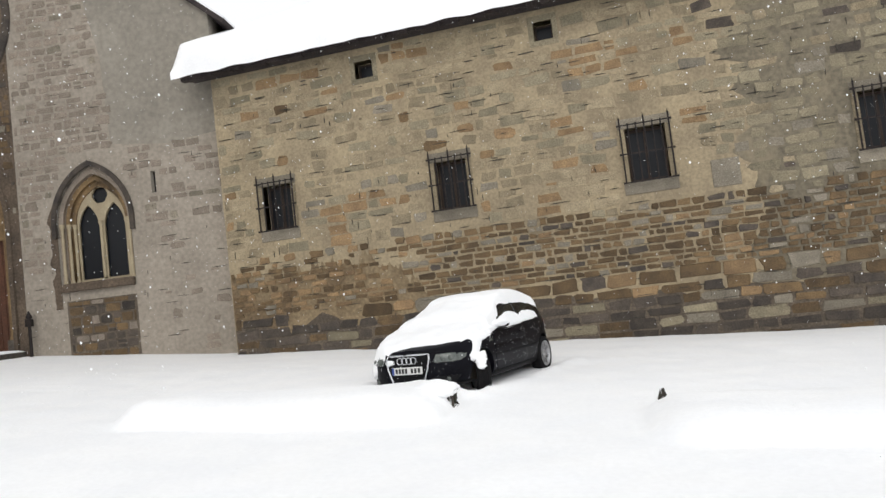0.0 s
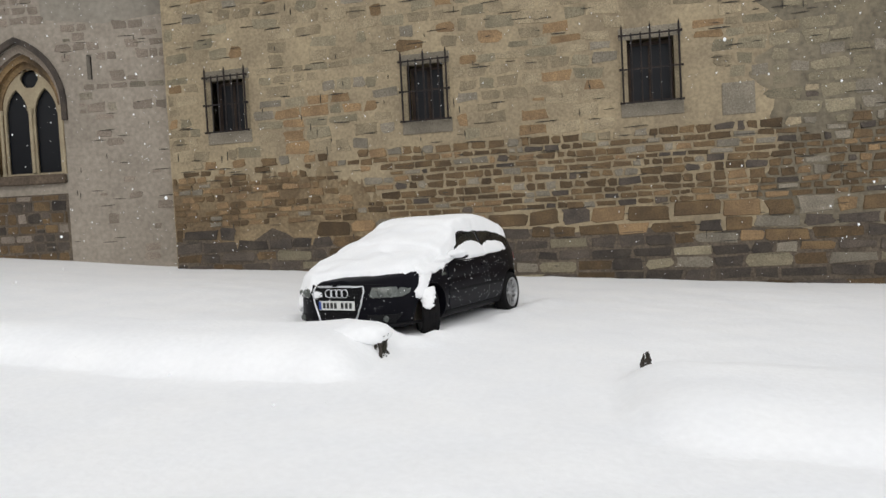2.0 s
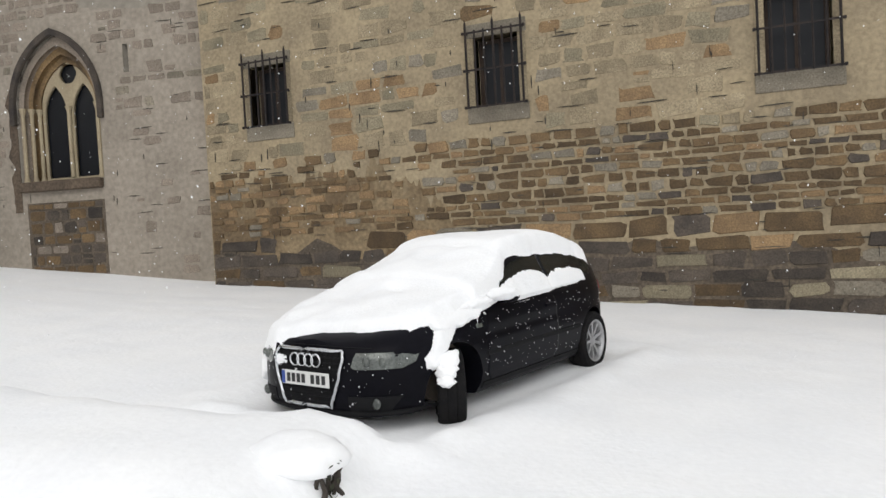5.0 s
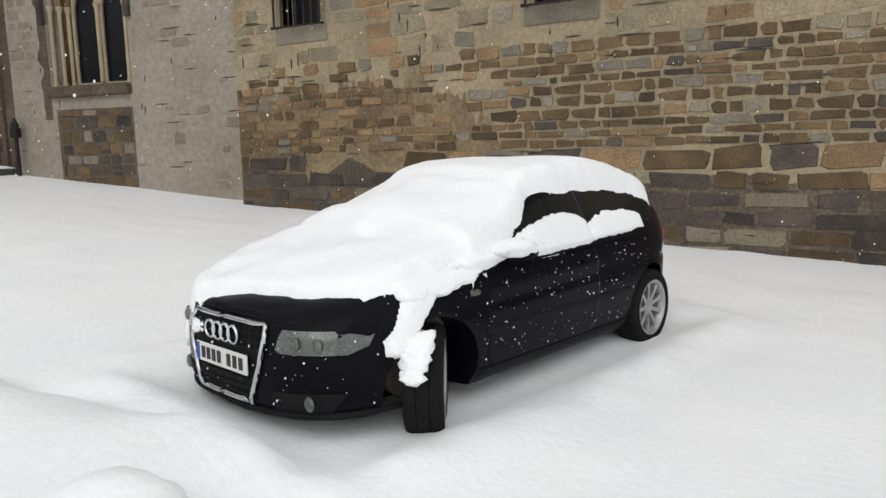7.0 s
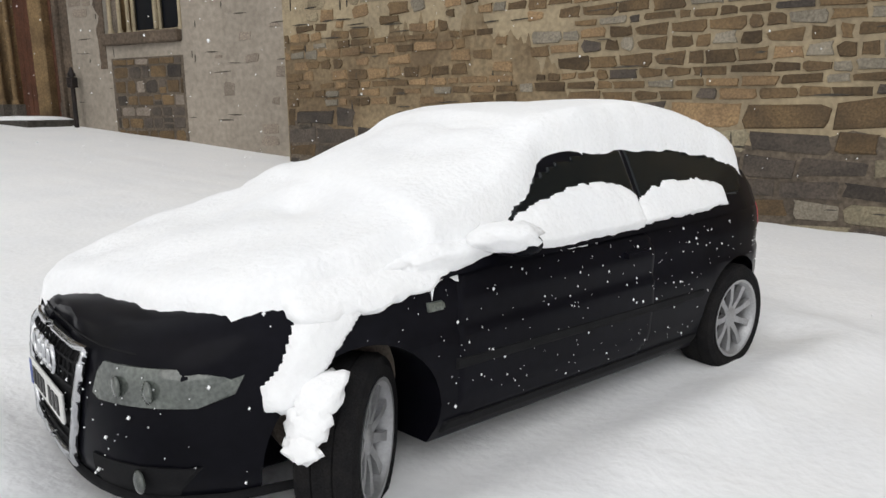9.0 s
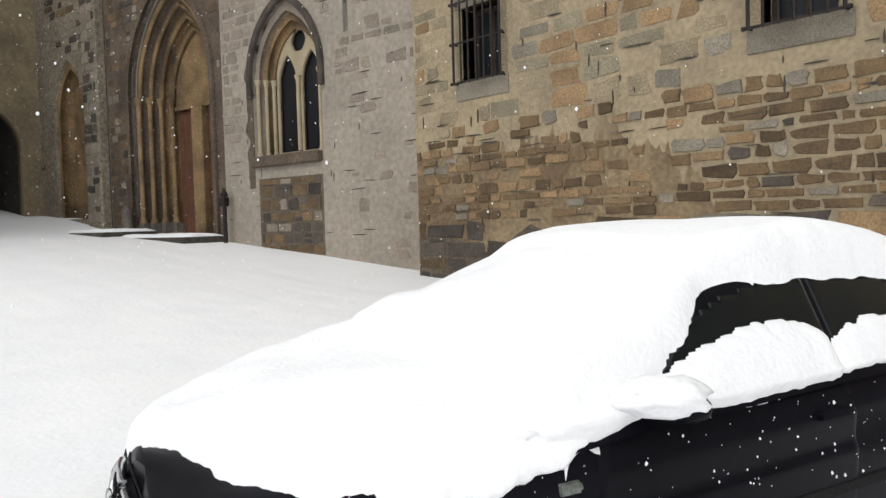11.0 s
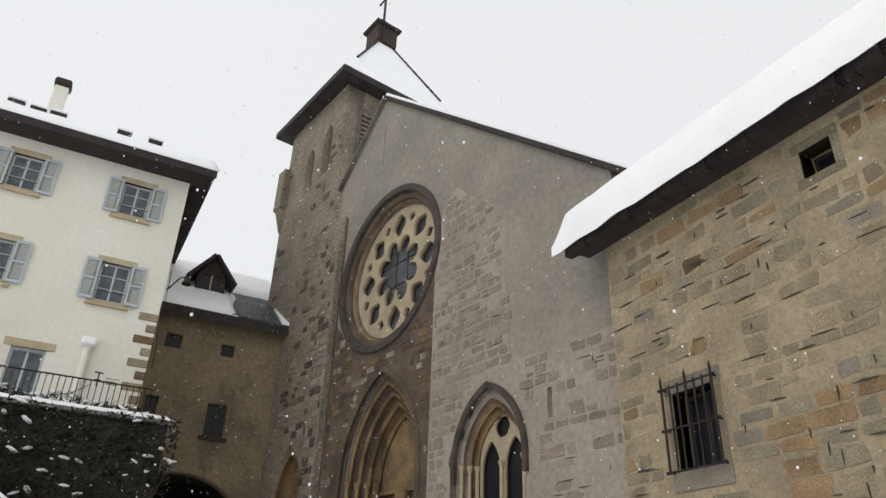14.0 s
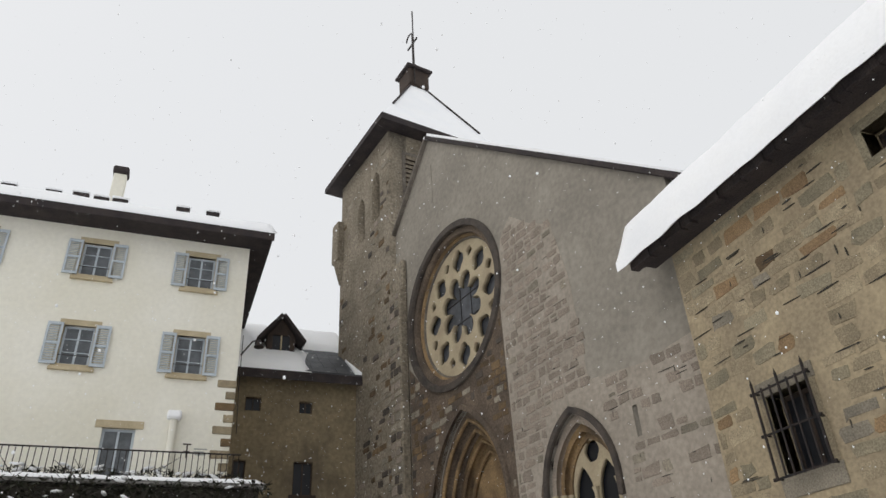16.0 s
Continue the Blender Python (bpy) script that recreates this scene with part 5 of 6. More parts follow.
# door mirrors
for s in (1, -1):
    bm = bmesh.new()
    bmesh.ops.create_uvsphere(bm, u_segments=16, v_segments=10, radius=1, matrix=Matrix.Translation((-0.68, s * 0.955, 0.985)) @ Matrix.Diagonal((0.075, 0.10, 0.05, 1)))
    add_rod(bm, (-0.66, s * 0.84, 0.955), (-0.67, s * 0.93, 0.965), 0.03, 0.035, 8)
    smooth(part("door_mirror", bm, PAINT, car, "black door mirror capped with snow"), 60)


# ---- snow on the car ----
def car_top(x, y):
    a = abs(y)
    w = max(0.05, plan_w(x))
    zs, zt = lerp(ZS, x), lerp(ZT, x)
    t = a / w
    hood = lerp([(0, zt + 0.008), (0.4, zt), (0.7, zs + (zt - zs) * 0.85), (0.87, zs + (zt - zs) * 0.55), (0.93, zs), (0.99, zs - 0.1)], t)
    top = hood
    if -3.22 < x < -0.32:
        zr = lerp(ROOF, x)
        gw = glass_w(zr)
        if a < gw - 0.03:
            top = max(top, zr + 0.01 - 0.012 * (a / gw) ** 2)
        elif a < 0.865:
            top = max(top, min(zr - 0.01, 0.92 + (0.865 - a) / 0.5))
    return top


def blanket_edge(x, y):
    """How far (x, y) lies inside the outline of the snow blanket."""
    wob = 0.035 * noise.noise((x * 4, y * 4, 1.0)) + 0.014 * noise.noise((x * 11, y * 11, 2.0))
    fr = lerp([(-0.8, 0.60), (-0.45, 0.72), (0.0, 0.62), (0.35, 0.55), (0.6, 0.47), (0.85, 0.35)], y) - x
    left = lerp([(-3.1, 0.60), (-2.9, 0.70), (-2.5, 0.71), (-2.1, 0.68), (-1.6, 0.672), (-1.3, 0.67), (-1.05, 0.705), (-0.85, 0.775), (-0.7, 0.835), (-0.55, 0.84), (-0.3, 0.84), (0.0, 0.83), (0.15, 0.80), (0.3, 0.76), (0.5, 0.70)], x)
    back = x + 2.76
    return min(fr, left - y, y + left, back) + wob


bm = bmesh.new()
step = 0.019
nx_, ny_ = round(3.95 / step), round(1.92 / step)
grid = {}
for i in range(nx_ + 1):
    for j in range(ny_ + 1):
        x, y = -3.1 + 3.95 * i / nx_, -0.96 + 1.92 * j / ny_
        d = blanket_edge(x, y)
        base = car_top(x, y)
        thick = lerp([(-3.0, 0.08), (-2.4, 0.115), (-1.8, 0.135), (-1.25, 0.14), (-1.12, 0.135), (-1.02, 0.11), (-0.7, 0.12), (-0.35, 0.15), (0.1, 0.10), (0.5, 0.055)], x + 0.06 * noise.noise((0.0, y * 3.0, 7.0)))
        r = 0.11 + 0.10 * bell((x + 0.8) / 0.4)
        if d <= 0:
            h = -0.012 + d * 2.0
        else:
            h = thick * (1.0 if d > r else math.sqrt(1 - (1 - d / r) ** 2))
            h += (0.03 * noise.noise((x * 1.8, y * 1.8, 3.0)) + 0.022 * noise.noise((x * 4.5, y * 4.5, 4.0)) * (x > -1.0)) * min(1, d * 6)
            h -= 0.05 * bell((x + 0.17) / 0.09) * bell((y - 0.16) / 0.13)  # hollow where a lump slid off
            h = max(h, 0.004)
        if d > 0:
            h += 0.05 * bell((x + 0.36) / 0.22) * min(1.0, d / 0.25)
            h += (0.045 - 0.13 * (y / 0.75) ** 2) * bell((x + 0.75) / 0.42) * min(1.0, d / 0.12)
            h = max(h, 0.02 * min(1.0, d / 0.05))
        grid[i, j] = (bm.verts.new((x, y, base + h)), d)
for i in range(nx_):
    for j in range(ny_):
        c = [grid[i, j], grid[i + 1, j], grid[i + 1, j + 1], grid[i, j + 1]]
        if max(d for _, d in c) > -0.012:
            bm.faces.new([v for v, _ in c])
bmesh.ops.delete(bm, geom=[v for v in bm.verts if not v.link_faces], context="VERTS")
bmesh.ops.smooth_vert(bm, verts=bm.verts, factor=0.35, use_axis_z=True)
smooth(part("snow_blanket", bm, SNOW_CAR, car, "thick fresh snow over bonnet, windscreen and roof"), 180)


def soft(depth, r):
    def f(d, x, z):
        if d <= 0:
            return -0.01 + d * 0.3
        return 0.006 + depth * (1.0 if d > r else math.sqrt(1 - (1 - d / r) ** 2)) * (1 + 0.22 * noise.noise((x * 7, z * 9, 6.0)))
    return f


def rag(x, z, f1=0.03, f2=0.018):
    return f1 * noise.noise((x * 7, z * 7, 8.0)) + f2 * noise.noise((x * 22, z * 22, 9.0))


def flank(x, z):
    """Half width of the car's side, body below the belt and glass above."""
    zs = lerp(ZS, x)
    if z < zs - 0.02:
        return side_y(x, z)
    if z > zs + 0.03:
        return glass_w(z) + 0.004
    t = (z - zs + 0.02) / 0.05
    return side_y(x, zs - 0.02) * (1 - t) + (glass_w(zs + 0.03) + 0.004) * t


def drift_front(x, z):
    top = lerp([(-1.66, 1.09), (-1.58, 1.14), (-1.4, 1.165), (-1.2, 1.15), (-1.0, 1.115), (-0.85, 1.07), (-0.7, 1.02), (-0.6, 0.98)], x)
    low = lerp([(-1.66, 0.93), (-1.2, 0.895), (-0.85, 0.90), (-0.7, 0.94)], x)
    return min(top - z, z - low, -0.62 - x, x + 1.655) + rag(x, z, 0.012, 0.012)


def drift_rear(x, z):
    top = lerp([(-2.55, 1.08), (-2.3, 1.13), (-2.0, 1.15), (-1.8, 1.11), (-1.68, 1.06)], x)
    low = lerp([(-2.5, 0.99), (-2.0, 0.96), (-1.66, 0.95)], x)
    return min(top - z, z - low, -1.66 - x, x + 2.46) + rag(x, z, 0.014, 0.014)


def fender_streak(x, z):
    c = lerp([(0.50, 0.33), (0.6, 0.28), (0.68, 0.20), (0.76, 0.14), (0.88, 0.06)], z)
    hw = lerp([(0.50, 0.04), (0.6, 0.08), (0.75, 0.105), (0.86, 0.14)], z)
    return min(hw - abs(x - c), z - 0.52, 0.87 - z) + rag(x, z, 0.02, 0.016)


def bumper_patch(x, z):
    return 0.05 - math.hypot(x - 0.52, (z - 0.36) * 0.7) + rag(x, z, 0.02, 0.02)


def spill(x, z):
    low = lerp([(-0.95, 0.96), (-0.6, 0.935), (-0.42, 0.91), (-0.33, 0.855), (-0.12, 0.81), (0.05, 0.785), (0.16, 0.79), (0.3, 0.83)], x) + 0.03 * noise.noise((x * 6, 0, 3.0))
    return min(z - low, 0.25 - x, x + 0.95) + rag(x, z, 0.014, 0.012)


side_patch("snow_spill", ((-1.0, 0.3, 0.72, 0.97), spill), lambda x, z: side_y(x, z) if z < lerp(ZS, x) else side_y(x, lerp(ZS, x)) - (z - lerp(ZS, x)) * 1.4, SNOW_CAR, "snow spilling over the wing", 1, 0.010, soft(0.055, 0.05))
side_patch("snow_drift", ((-1.68, -0.5, 0.86, 1.2), drift_front), flank, SNOW_CAR, "snow clinging to the side window", 1, 0.010, soft(0.04, 0.11))
side_patch("snow_drift", ((-2.52, -1.62, 0.9, 1.2), drift_rear), flank, SNOW_CAR, "snow clinging to the side window", 1, 0.010, soft(0.03, 0.09))
side_patch("snow_streak", ((-0.1, 0.5, 0.48, 0.9), fender_streak), lambda x, z: side_y(x, min(z, lerp(ZS, x))), SNOW_CAR, "snow frozen onto the wing", 1, 0.014, soft(0.035, 0.05))


def snow_lump(name, c, rx, ry, rz, seed, turn=(0, 0, 0), label=""):
    bm = bmesh.new()
    bmesh.ops.create_icosphere(bm, subdivisions=3, radius=1.0)
    for v in bm.verts:
        k = 1 + 0.35 * noise.noise(v.co * 1.8 + Vector((seed, 0, 0))) + 0.18 * noise.noise(v.co * 4.5 + Vector((0, seed, 0)))
        v.co = Vector((v.co.x * rx, v.co.y * ry, v.co.z * rz)) * k
    ob = smooth(part(name, bm, SNOW_CAR, car, label), 180)
    ob.matrix_local = pose(*c, *turn)
    return ob


for c, r, sd, turn, lb in (((0.20, 0.925, 0.585), (0.11, 0.085, 0.035), 3, (0, 35, 28), "snow lying on the turned tyre"), ((0.265, 0.955, 0.51), (0.07, 0.085, 0.035), 5, (0, 62, 28), ""), ((0.30, 0.97, 0.44), (0.05, 0.07, 0.022), 6, (0, 78, 28), ""),
                          ((-0.63, 0.93, 1.015), (0.14, 0.13, 0.055), 7, (0, 0, 0), "snow burying the mirror"), ((-0.42, 0.82, 0.95), (0.26, 0.075, 0.06), 8, (0, 3, 0), ""),
                          ((0.60, -0.70, 0.50), (0.05, 0.10, 0.15), 9, (0, 0, -35), "snow stuck to the bumper corner"), ((0.772, -0.30, 0.60), (0.03, 0.09, 0.05), 11, (0, 0, 0), "snow stuck in the grille corner")):
    snow_lump("snow_lump", c, *r, sd, turn, lb)

# flakes caught on the paint
rnd = random.Random(91)
V, Fc = [], []
for _ in range(420):
    if rnd.random() < 0.72:
        x, z = rnd.uniform(-2.9, 0.35), rnd.uniform(0.3, 0.9)
        if any(math.hypot(x - xw, z - 0.325) < 0.38 for xw in (0.0, -2.578)):
            continue
        c = Vector((x, side_y(x, min(z, lerp(ZS, x) - 0.02)) + 0.006, z))
    else:
        c = nose_point(rnd.uniform(-0.82, 0.82), rnd.uniform(0.28, 0.70), 0.010)
    q = 0.0022 + 0.006 * rnd.random() ** 4
    o = len(V)
    V += [tuple(c + Vector(k) * q) for k in ((1, 0, 0), (-1, 0, 0), (0, 1, 0), (0, -1, 0), (0, 0, 1.2), (0, 0, -1.2))]
    Fc += [tuple(o + i for i in f) for f in ((0, 2, 4), (2, 1, 4), (1, 3, 4), (3, 0, 4), (2, 0, 5), (1, 2, 5), (3, 1, 5), (0, 3, 5))]
sme = bpy.data.meshes.new("snow_specks")
sme.from_pydata(V, [], Fc)
link("snow_specks", sme, SNOW_CAR, car, "flakes of snow caught on the paint")["kind"] = "stuff"

# ---- portal steps, posts, stairs, signs ----
def church_thing(name, label, category):
    return thing(name, label, category, CH)


step_thing = church_thing("portal_step", "low stone steps before the portal, thinly covered with snow", "step")
for a, b, y0, z in ((-13.6, -9.1, -1.5, 1.49), (-9.4, -6.15, -1.15, 1.33)):
    box("tread", a, b, y0, -0.01, 0.7, z, RETAIN, step_thing, "dark wet stone tread", 0.02)

    def tread_snow(u, v, a=a, b=b, y0=y0, z=z):
        x, y = a + 0.03 + (b - a - 0.06) * u, y0 + 0.10 + (-y0 - 0.14) * v
        return (x, y, z - 0.01), (x, y, z + 0.01 + 0.07 * rounding(u, v, 0.03, 0.15) * (1 + 0.4 * noise.noise((x * 2, y * 2, 0))))
    snow_slab("snow_layer", tread_snow, 30, 8, SNOW, step_thing)

post = church_thing("iron_post", "short dark iron post beside the portal", "post")
bm = bmesh.new()
add_rod(bm, (-5.85, -0.22, 0.9), (-5.85, -0.22, 2.25), 0.05, 0.045, 10)
add_rod(bm, (-5.85, -0.22, 2.25), (-5.85, -0.22, 2.33), 0.085, 0.085, 10)
add_rod(bm, (-5.85, -0.22, 2.33), (-5.85, -0.22, 2.46), 0.07, 0.02, 10)
smooth(part("post_body", bm, IRON, post))
box("post_box", -5.94, -5.76, -0.30, -0.14, 2.02, 2.24, IRON, post, "", 0.015)

stairs = thing("stone_stairs", "snow-capped stone stairs with handrail up to the terrace", "stairs", pose(-20.1, 11.95, 0, 0, 0, 0))
rise, run, n_steps = 0.172, 0.292, 24
for i in range(n_steps):
    z = 1.18 + i * rise
    box("step", -2.2, 0.0, -(i + 1) * run - 0.02, -i * run, z - 0.4, z + rise, GRANITE, stairs, "", 0.015)

    def cap(u, v, i=i, z=z):
        x, y = -2.2 + 2.22 * u, -(i + 1) * run - 0.03 + (run + 0.07) * v
        return (x, y, z + rise), (x, y, z + rise + 0.01 + 0.11 * rounding(u, v, 0.06, 0.4) * (1 + 0.3 * noise.noise((x * 3, i * 1.7, 0))))
    snow_slab("snow_cap", cap, 8, 6, SNOW, stairs)
# flank wall below the steps
fl = [(-n_steps * run, 0.6), (-n_steps * run, 0.95 + n_steps * rise), (-0.3, 1.05), (-0.3, 0.6)]
fw = plate("flank_wall", fl, [], 0.0, 0.12, RETAIN, stairs, "dark stone flank of the stairs")
fw.matrix_local = Matrix.Translation((0.10, 0, 0)) @ pose(0, 0, 0, 0, 0, 90)
pier = box("newel_pier", 0.14, 0.50, -1.95, -1.58, 0.6, 1.98, GRANITE, stairs, "grey stone pier beside the stairs", 0.02)


def pier_snow(u, v):
    x, y = 0.10 + 0.44 * u, -1.99 + 0.45 * v
    return (x, y, 1.98), (x, y, 1.99 + 0.13 * rounding(u, v, 0.3, 0.3))


snow_slab("snow_cap", pier_snow, 8, 8, SNOW, stairs)
slope_v = (0, -n_steps * run, n_steps * rise)
rod("handrail", (0.16, -0.25, 1.5), (0.16, -0.25 - n_steps * run, 1.5 + n_steps * rise), 0.02, IRON, stairs, "iron handrail")
rod("handrail_snow", (0.16, -0.25, 1.53), (0.16, -0.25 - n_steps * run, 1.53 + n_steps * rise), 0.036, SNOW, stairs, "thin snow along the handrail", None, 8)
for i in range(0, n_steps, 4):
    rod("baluster", (0.16, -0.3 - i * run, 1.0 + i * rise), (0.16, -0.3 - i * run, 1.52 + i * rise), 0.016, IRON, stairs)
bm = bmesh.new()
sweep(bm, [(0.16, -0.25, 1.5), (0.16, -0.08, 1.46), (0.16, -0.02, 1.34), (0.16, -0.10, 1.2)], 0.024, 6)
part("handrail_end", bm, IRON, stairs)

sign = thing("yellow_sign", "narrow yellow sign plate on the retaining wall", "sign", pose(-22.45, 0, 0, 0, 0, 90))
YEL = mat("yellow_sign_paint", (0.62, 0.52, 0.06), (0.55, 0.45, 0.05), 0.5, scale=5, fine=0.05)
box("plate", 10.62, 11.12, -0.03, 0.0, 3.12, 3.24, YEL, sign)
for x in (10.7, 11.04):
    box("bracket", x, x + 0.03, 0.0, 0.45, 3.14, 3.2, IRON, sign, "", 0)

# scrawled marks on the white wall
for x0, x1, z0, z1 in ((9.35, 9.58, 7.62, 7.66), (9.45, 9.49, 7.25, 7.62), (9.38, 9.55, 7.42, 7.45), (9.66, 9.95, 7.42, 7.45), (9.66, 10.02, 7.5, 7.53), (9.7, 10.0, 7.34, 7.37)):
    box("wall_mark", x0, x1, -0.006, 0.02, z0, z1, mat("grey_scrawl", (0.28, 0.29, 0.27), None, 0.9) if x0 > 9.6 else WOOD_DARK, white, "dark scrawl on the render", 0)
bm = bmesh.new()
sweep(bm, [(10.72, -0.02, 11.2), (10.74, -0.02, 9.4), (10.8, -0.03, 8.0)], 0.012, 5)
part("cable", bm, IRON, white)


def stump(name, label, at, stems, hgt, spread_, seed, snowcap):
    rnd = random.Random(seed)
    ob = thing(name, label, "shrub", pose(*at))
    for k in range(stems):
        a = rnd.uniform(0, 6.28)
        lean = rnd.uniform(0.2, 1.0) * spread_
        root = 0.2 * spread_ + 0.02
        p = [(root * math.cos(a), root * math.sin(a), -0.25)]
        for i in range(1, 5):
            q = i / 4
            p.append((root * (1 - 0.5 * q) * math.cos(a) + lean * q * math.cos(a) + rnd.uniform(-0.03, 0.03), root * (1 - 0.5 * q) * math.sin(a) + lean * q * math.sin(a) + rnd.uniform(-0.03, 0.03), hgt * q * rnd.uniform(0.85, 1.1)))
        bm = bmesh.new()
        sweep(bm, p, [0.024, 0.021, 0.017, 0.012, 0.006], 6)
        part("stem", bm, BARK, ob)
    V, Fc = [], []
    for _ in range(stems * 7):
        a, r, z = rnd.uniform(0, 6.28), spread_ * rnd.random(), hgt * rnd.uniform(0.15, 1)
        c, s = Vector((r * math.cos(a), r * math.sin(a), z)), rnd.uniform(0.012, 0.028)
        d = Vector((rnd.uniform(-1, 1), rnd.uniform(-1, 1), rnd.uniform(-1, 1))).normalized() * s
        e = d.cross(Vector((0.3, 0.5, 1))).normalized() * s * 0.5
        o = len(V)
        V += [c - d, c + e, c + d, c - e]
        Fc.append((o, o + 1, o + 2, o + 3))
    me = bpy.data.meshes.new("leaves")
    me.from_pydata([tuple(v) for v in V], [], Fc)
    link("leaves", me, LEAVES, ob)["kind"] = "stuff"
    if snowcap:
        bm = bmesh.new()
        bmesh.ops.create_icosphere(bm, subdivisions=3, radius=1.0)
        for v in bm.verts:
            k = 1 + 0.18 * noise.noise(v.co * 1.7 + Vector((seed, 0, 0))) + 0.06 * noise.noise(v.co * 5)
            v.co = Vector((v.co.x * snowcap[0], v.co.y * snowcap[1], v.co.z * snowcap[2])) * k + Vector(snowcap[3])
        smooth(part("snow_cap", bm, SNOW, ob, "round cap of snow"), 180)
    return ob


stump("hedge_end", "dark woody end of a low snow-buried hedge", (-4.36, 8.52, 0.10), 8, 0.27, 0.06, 4, (0.30, 0.24, 0.12, (-0.24, 0.04, 0.26)))
stump("bare_twigs", "few dark twigs poking out of the snow", (-1.93, 8.70, -0.05), 5, 0.19, 0.012, 6, None)

# ---- masonry of the wing ----
WOPEN = [(a - 0.16, b + 0.16, c - 0.30, d + 0.25) for a, b, c, d in BARRED] + [(a - 0.13, b + 0.13, c - 0.14, d + 0.16) for a, b, c, d in SMALL] + [(0.02, 0.66, 3.22, 3.88)]
box("blocking_slab", 0.03, 0.65, -0.018, 0.1, 3.23, 3.87, ST_GREY[0], wall, "smooth grey slab closing an old opening", 0.012)


def wing_blocked(a, b, lo, hi):
    return any(a < x1 and b > x0 and lo < z1 and hi > z0 for x0, x1, z0, z1 in WOPEN)


def wing_pick(x, z, rnd):
    n1 = noise.noise((x * 0.35, z * 0.6, 2.0))
    n2 = noise.noise((x * 0.8, z * 1.1, 5.0))
    low = 1.05 + 0.5 * n1 + 0.25 * n2 - 0.03 * x
    high = 3.0 + 0.35 * n2 + 0.25 * n1
    r = rnd.random()
    if z < low:
        return ST_DARK if r < 0.58 else (ST_BROWN if r < 0.80 else (ST_OLIVE if r < 0.92 else ST_GREY))
    if z < high:
        if x < -7 + 2.5 * n1:
            return None if r < 0.40 else (ST_BROWN if r < 0.66 else (ST_OCHRE if r < 0.92 else ST_GREY))
        return ST_BROWN if r < 0.62 else (ST_OCHRE if r < 0.74 else (ST_GREY if r < 0.9 else ST_DARK))
    for x0, x1, z0, z1 in BARRED:
        if x0 - 0.55 < x < x1 + 0.55 and z0 - 0.1 < z < z1 + 0.2 and r < 0.55:
            return ST_GREY
    if x > 0.3 + 1.5 * n1:
        return None if r < 0.2 else (ST_OLIVE if r < 0.72 else (ST_GREY if r < 0.82 else (ST_DARK if r < 0.9 else ST_PALE)))
    if n2 > 0.28 and r < 0.55:
        return ST_OCHRE
    return None if r < 0.24 else (ST_PALE if r < 0.72 else ST_OLIVE if r < 0.90 else (ST_GREY if r < 0.945 else (ST_OCHRE if r < 0.99 else ST_BROWN)))


wash_top = [(-6.2 - 6.4 * i / 160, 2.65 + 0.5 * noise.noise((i * 0.09, 4, 0)) + 0.45 * noise.noise((i * 0.41, 6, 0)) - 1.7 * max(0.0, 1 - i / 50)) for i in range(161)]
BROWN_WASH = mat("brown_stained_mortar", (0.265, 0.20, 0.118), (0.145, 0.102, 0.058), 0.95, scale=0.9, bump=0.8, bscale=20, fine=0.3, stain=(0.33, 0.265, 0.165), stain_scale=1.1, stain_at=0.54)
plate("brown_wash", [(-12.6, -0.9), (-6.2, -0.9)] + wash_top, [], -0.003, 0.05, BROWN_WASH, wall, "brown stained mortar smeared over the stones")
# greyer, darker mortar right of a ragged edge near x = 0.9
GREY_WASH = mat("darker_grey_mortar", (0.20, 0.17, 0.12), (0.14, 0.12, 0.085), 0.95, scale=0.8, bump=0.7, bscale=24, fine=0.25, stain=(0.29, 0.24, 0.16), stain_scale=0.8)
gw_edge = [(0.9 + 0.9 * noise.noise((i * 0.12, 2, 0)) + 0.5 * noise.noise((i * 0.5, 3, 0)), 8.3 - 7.4 * i / 80) for i in range(81)]
plate("grey_wash", [(9.5, 0.9), (9.5, 8.3)] + gw_edge, [rect(*BARRED[3])], -0.002, 0.05, GREY_WASH, wall, "greyer, darker mortar on the right of the wall")
dk = [(-12.6, -0.9), (9.5, -0.9)] + [(9.5 - 22.1 * i / 60, 0.95 + 0.5 * noise.noise((i * 0.35, 1, 0)) - 0.02 * (9.5 - 22.1 * i / 60)) for i in range(61)]
plate("damp_base", dk, [], -0.006, 0.05, MORTAR_GREY, wall, "dark damp masonry base")


lay_stones(wall, "masonry", (-12.6, 9.5, -0.7, 8.22),
           lambda z: (0.22, 0.34) if z < 1.2 else ((0.12, 0.21) if z < 3.1 else (0.18, 0.33)),
           lambda z: (0.4, 0.95) if z < 1.2 else ((0.17, 0.48) if z < 3.1 else (0.28, 0.72)),
           lambda z: 0.022 if z < 1.2 else (0.024 if z < 3.1 else 0.008),
           wing_pick, wing_blocked, 11, near=lambda x, z: -7.5 < x < -0.5 and 1.3 < z < 3.3, gap=0.026, rough=0.34)

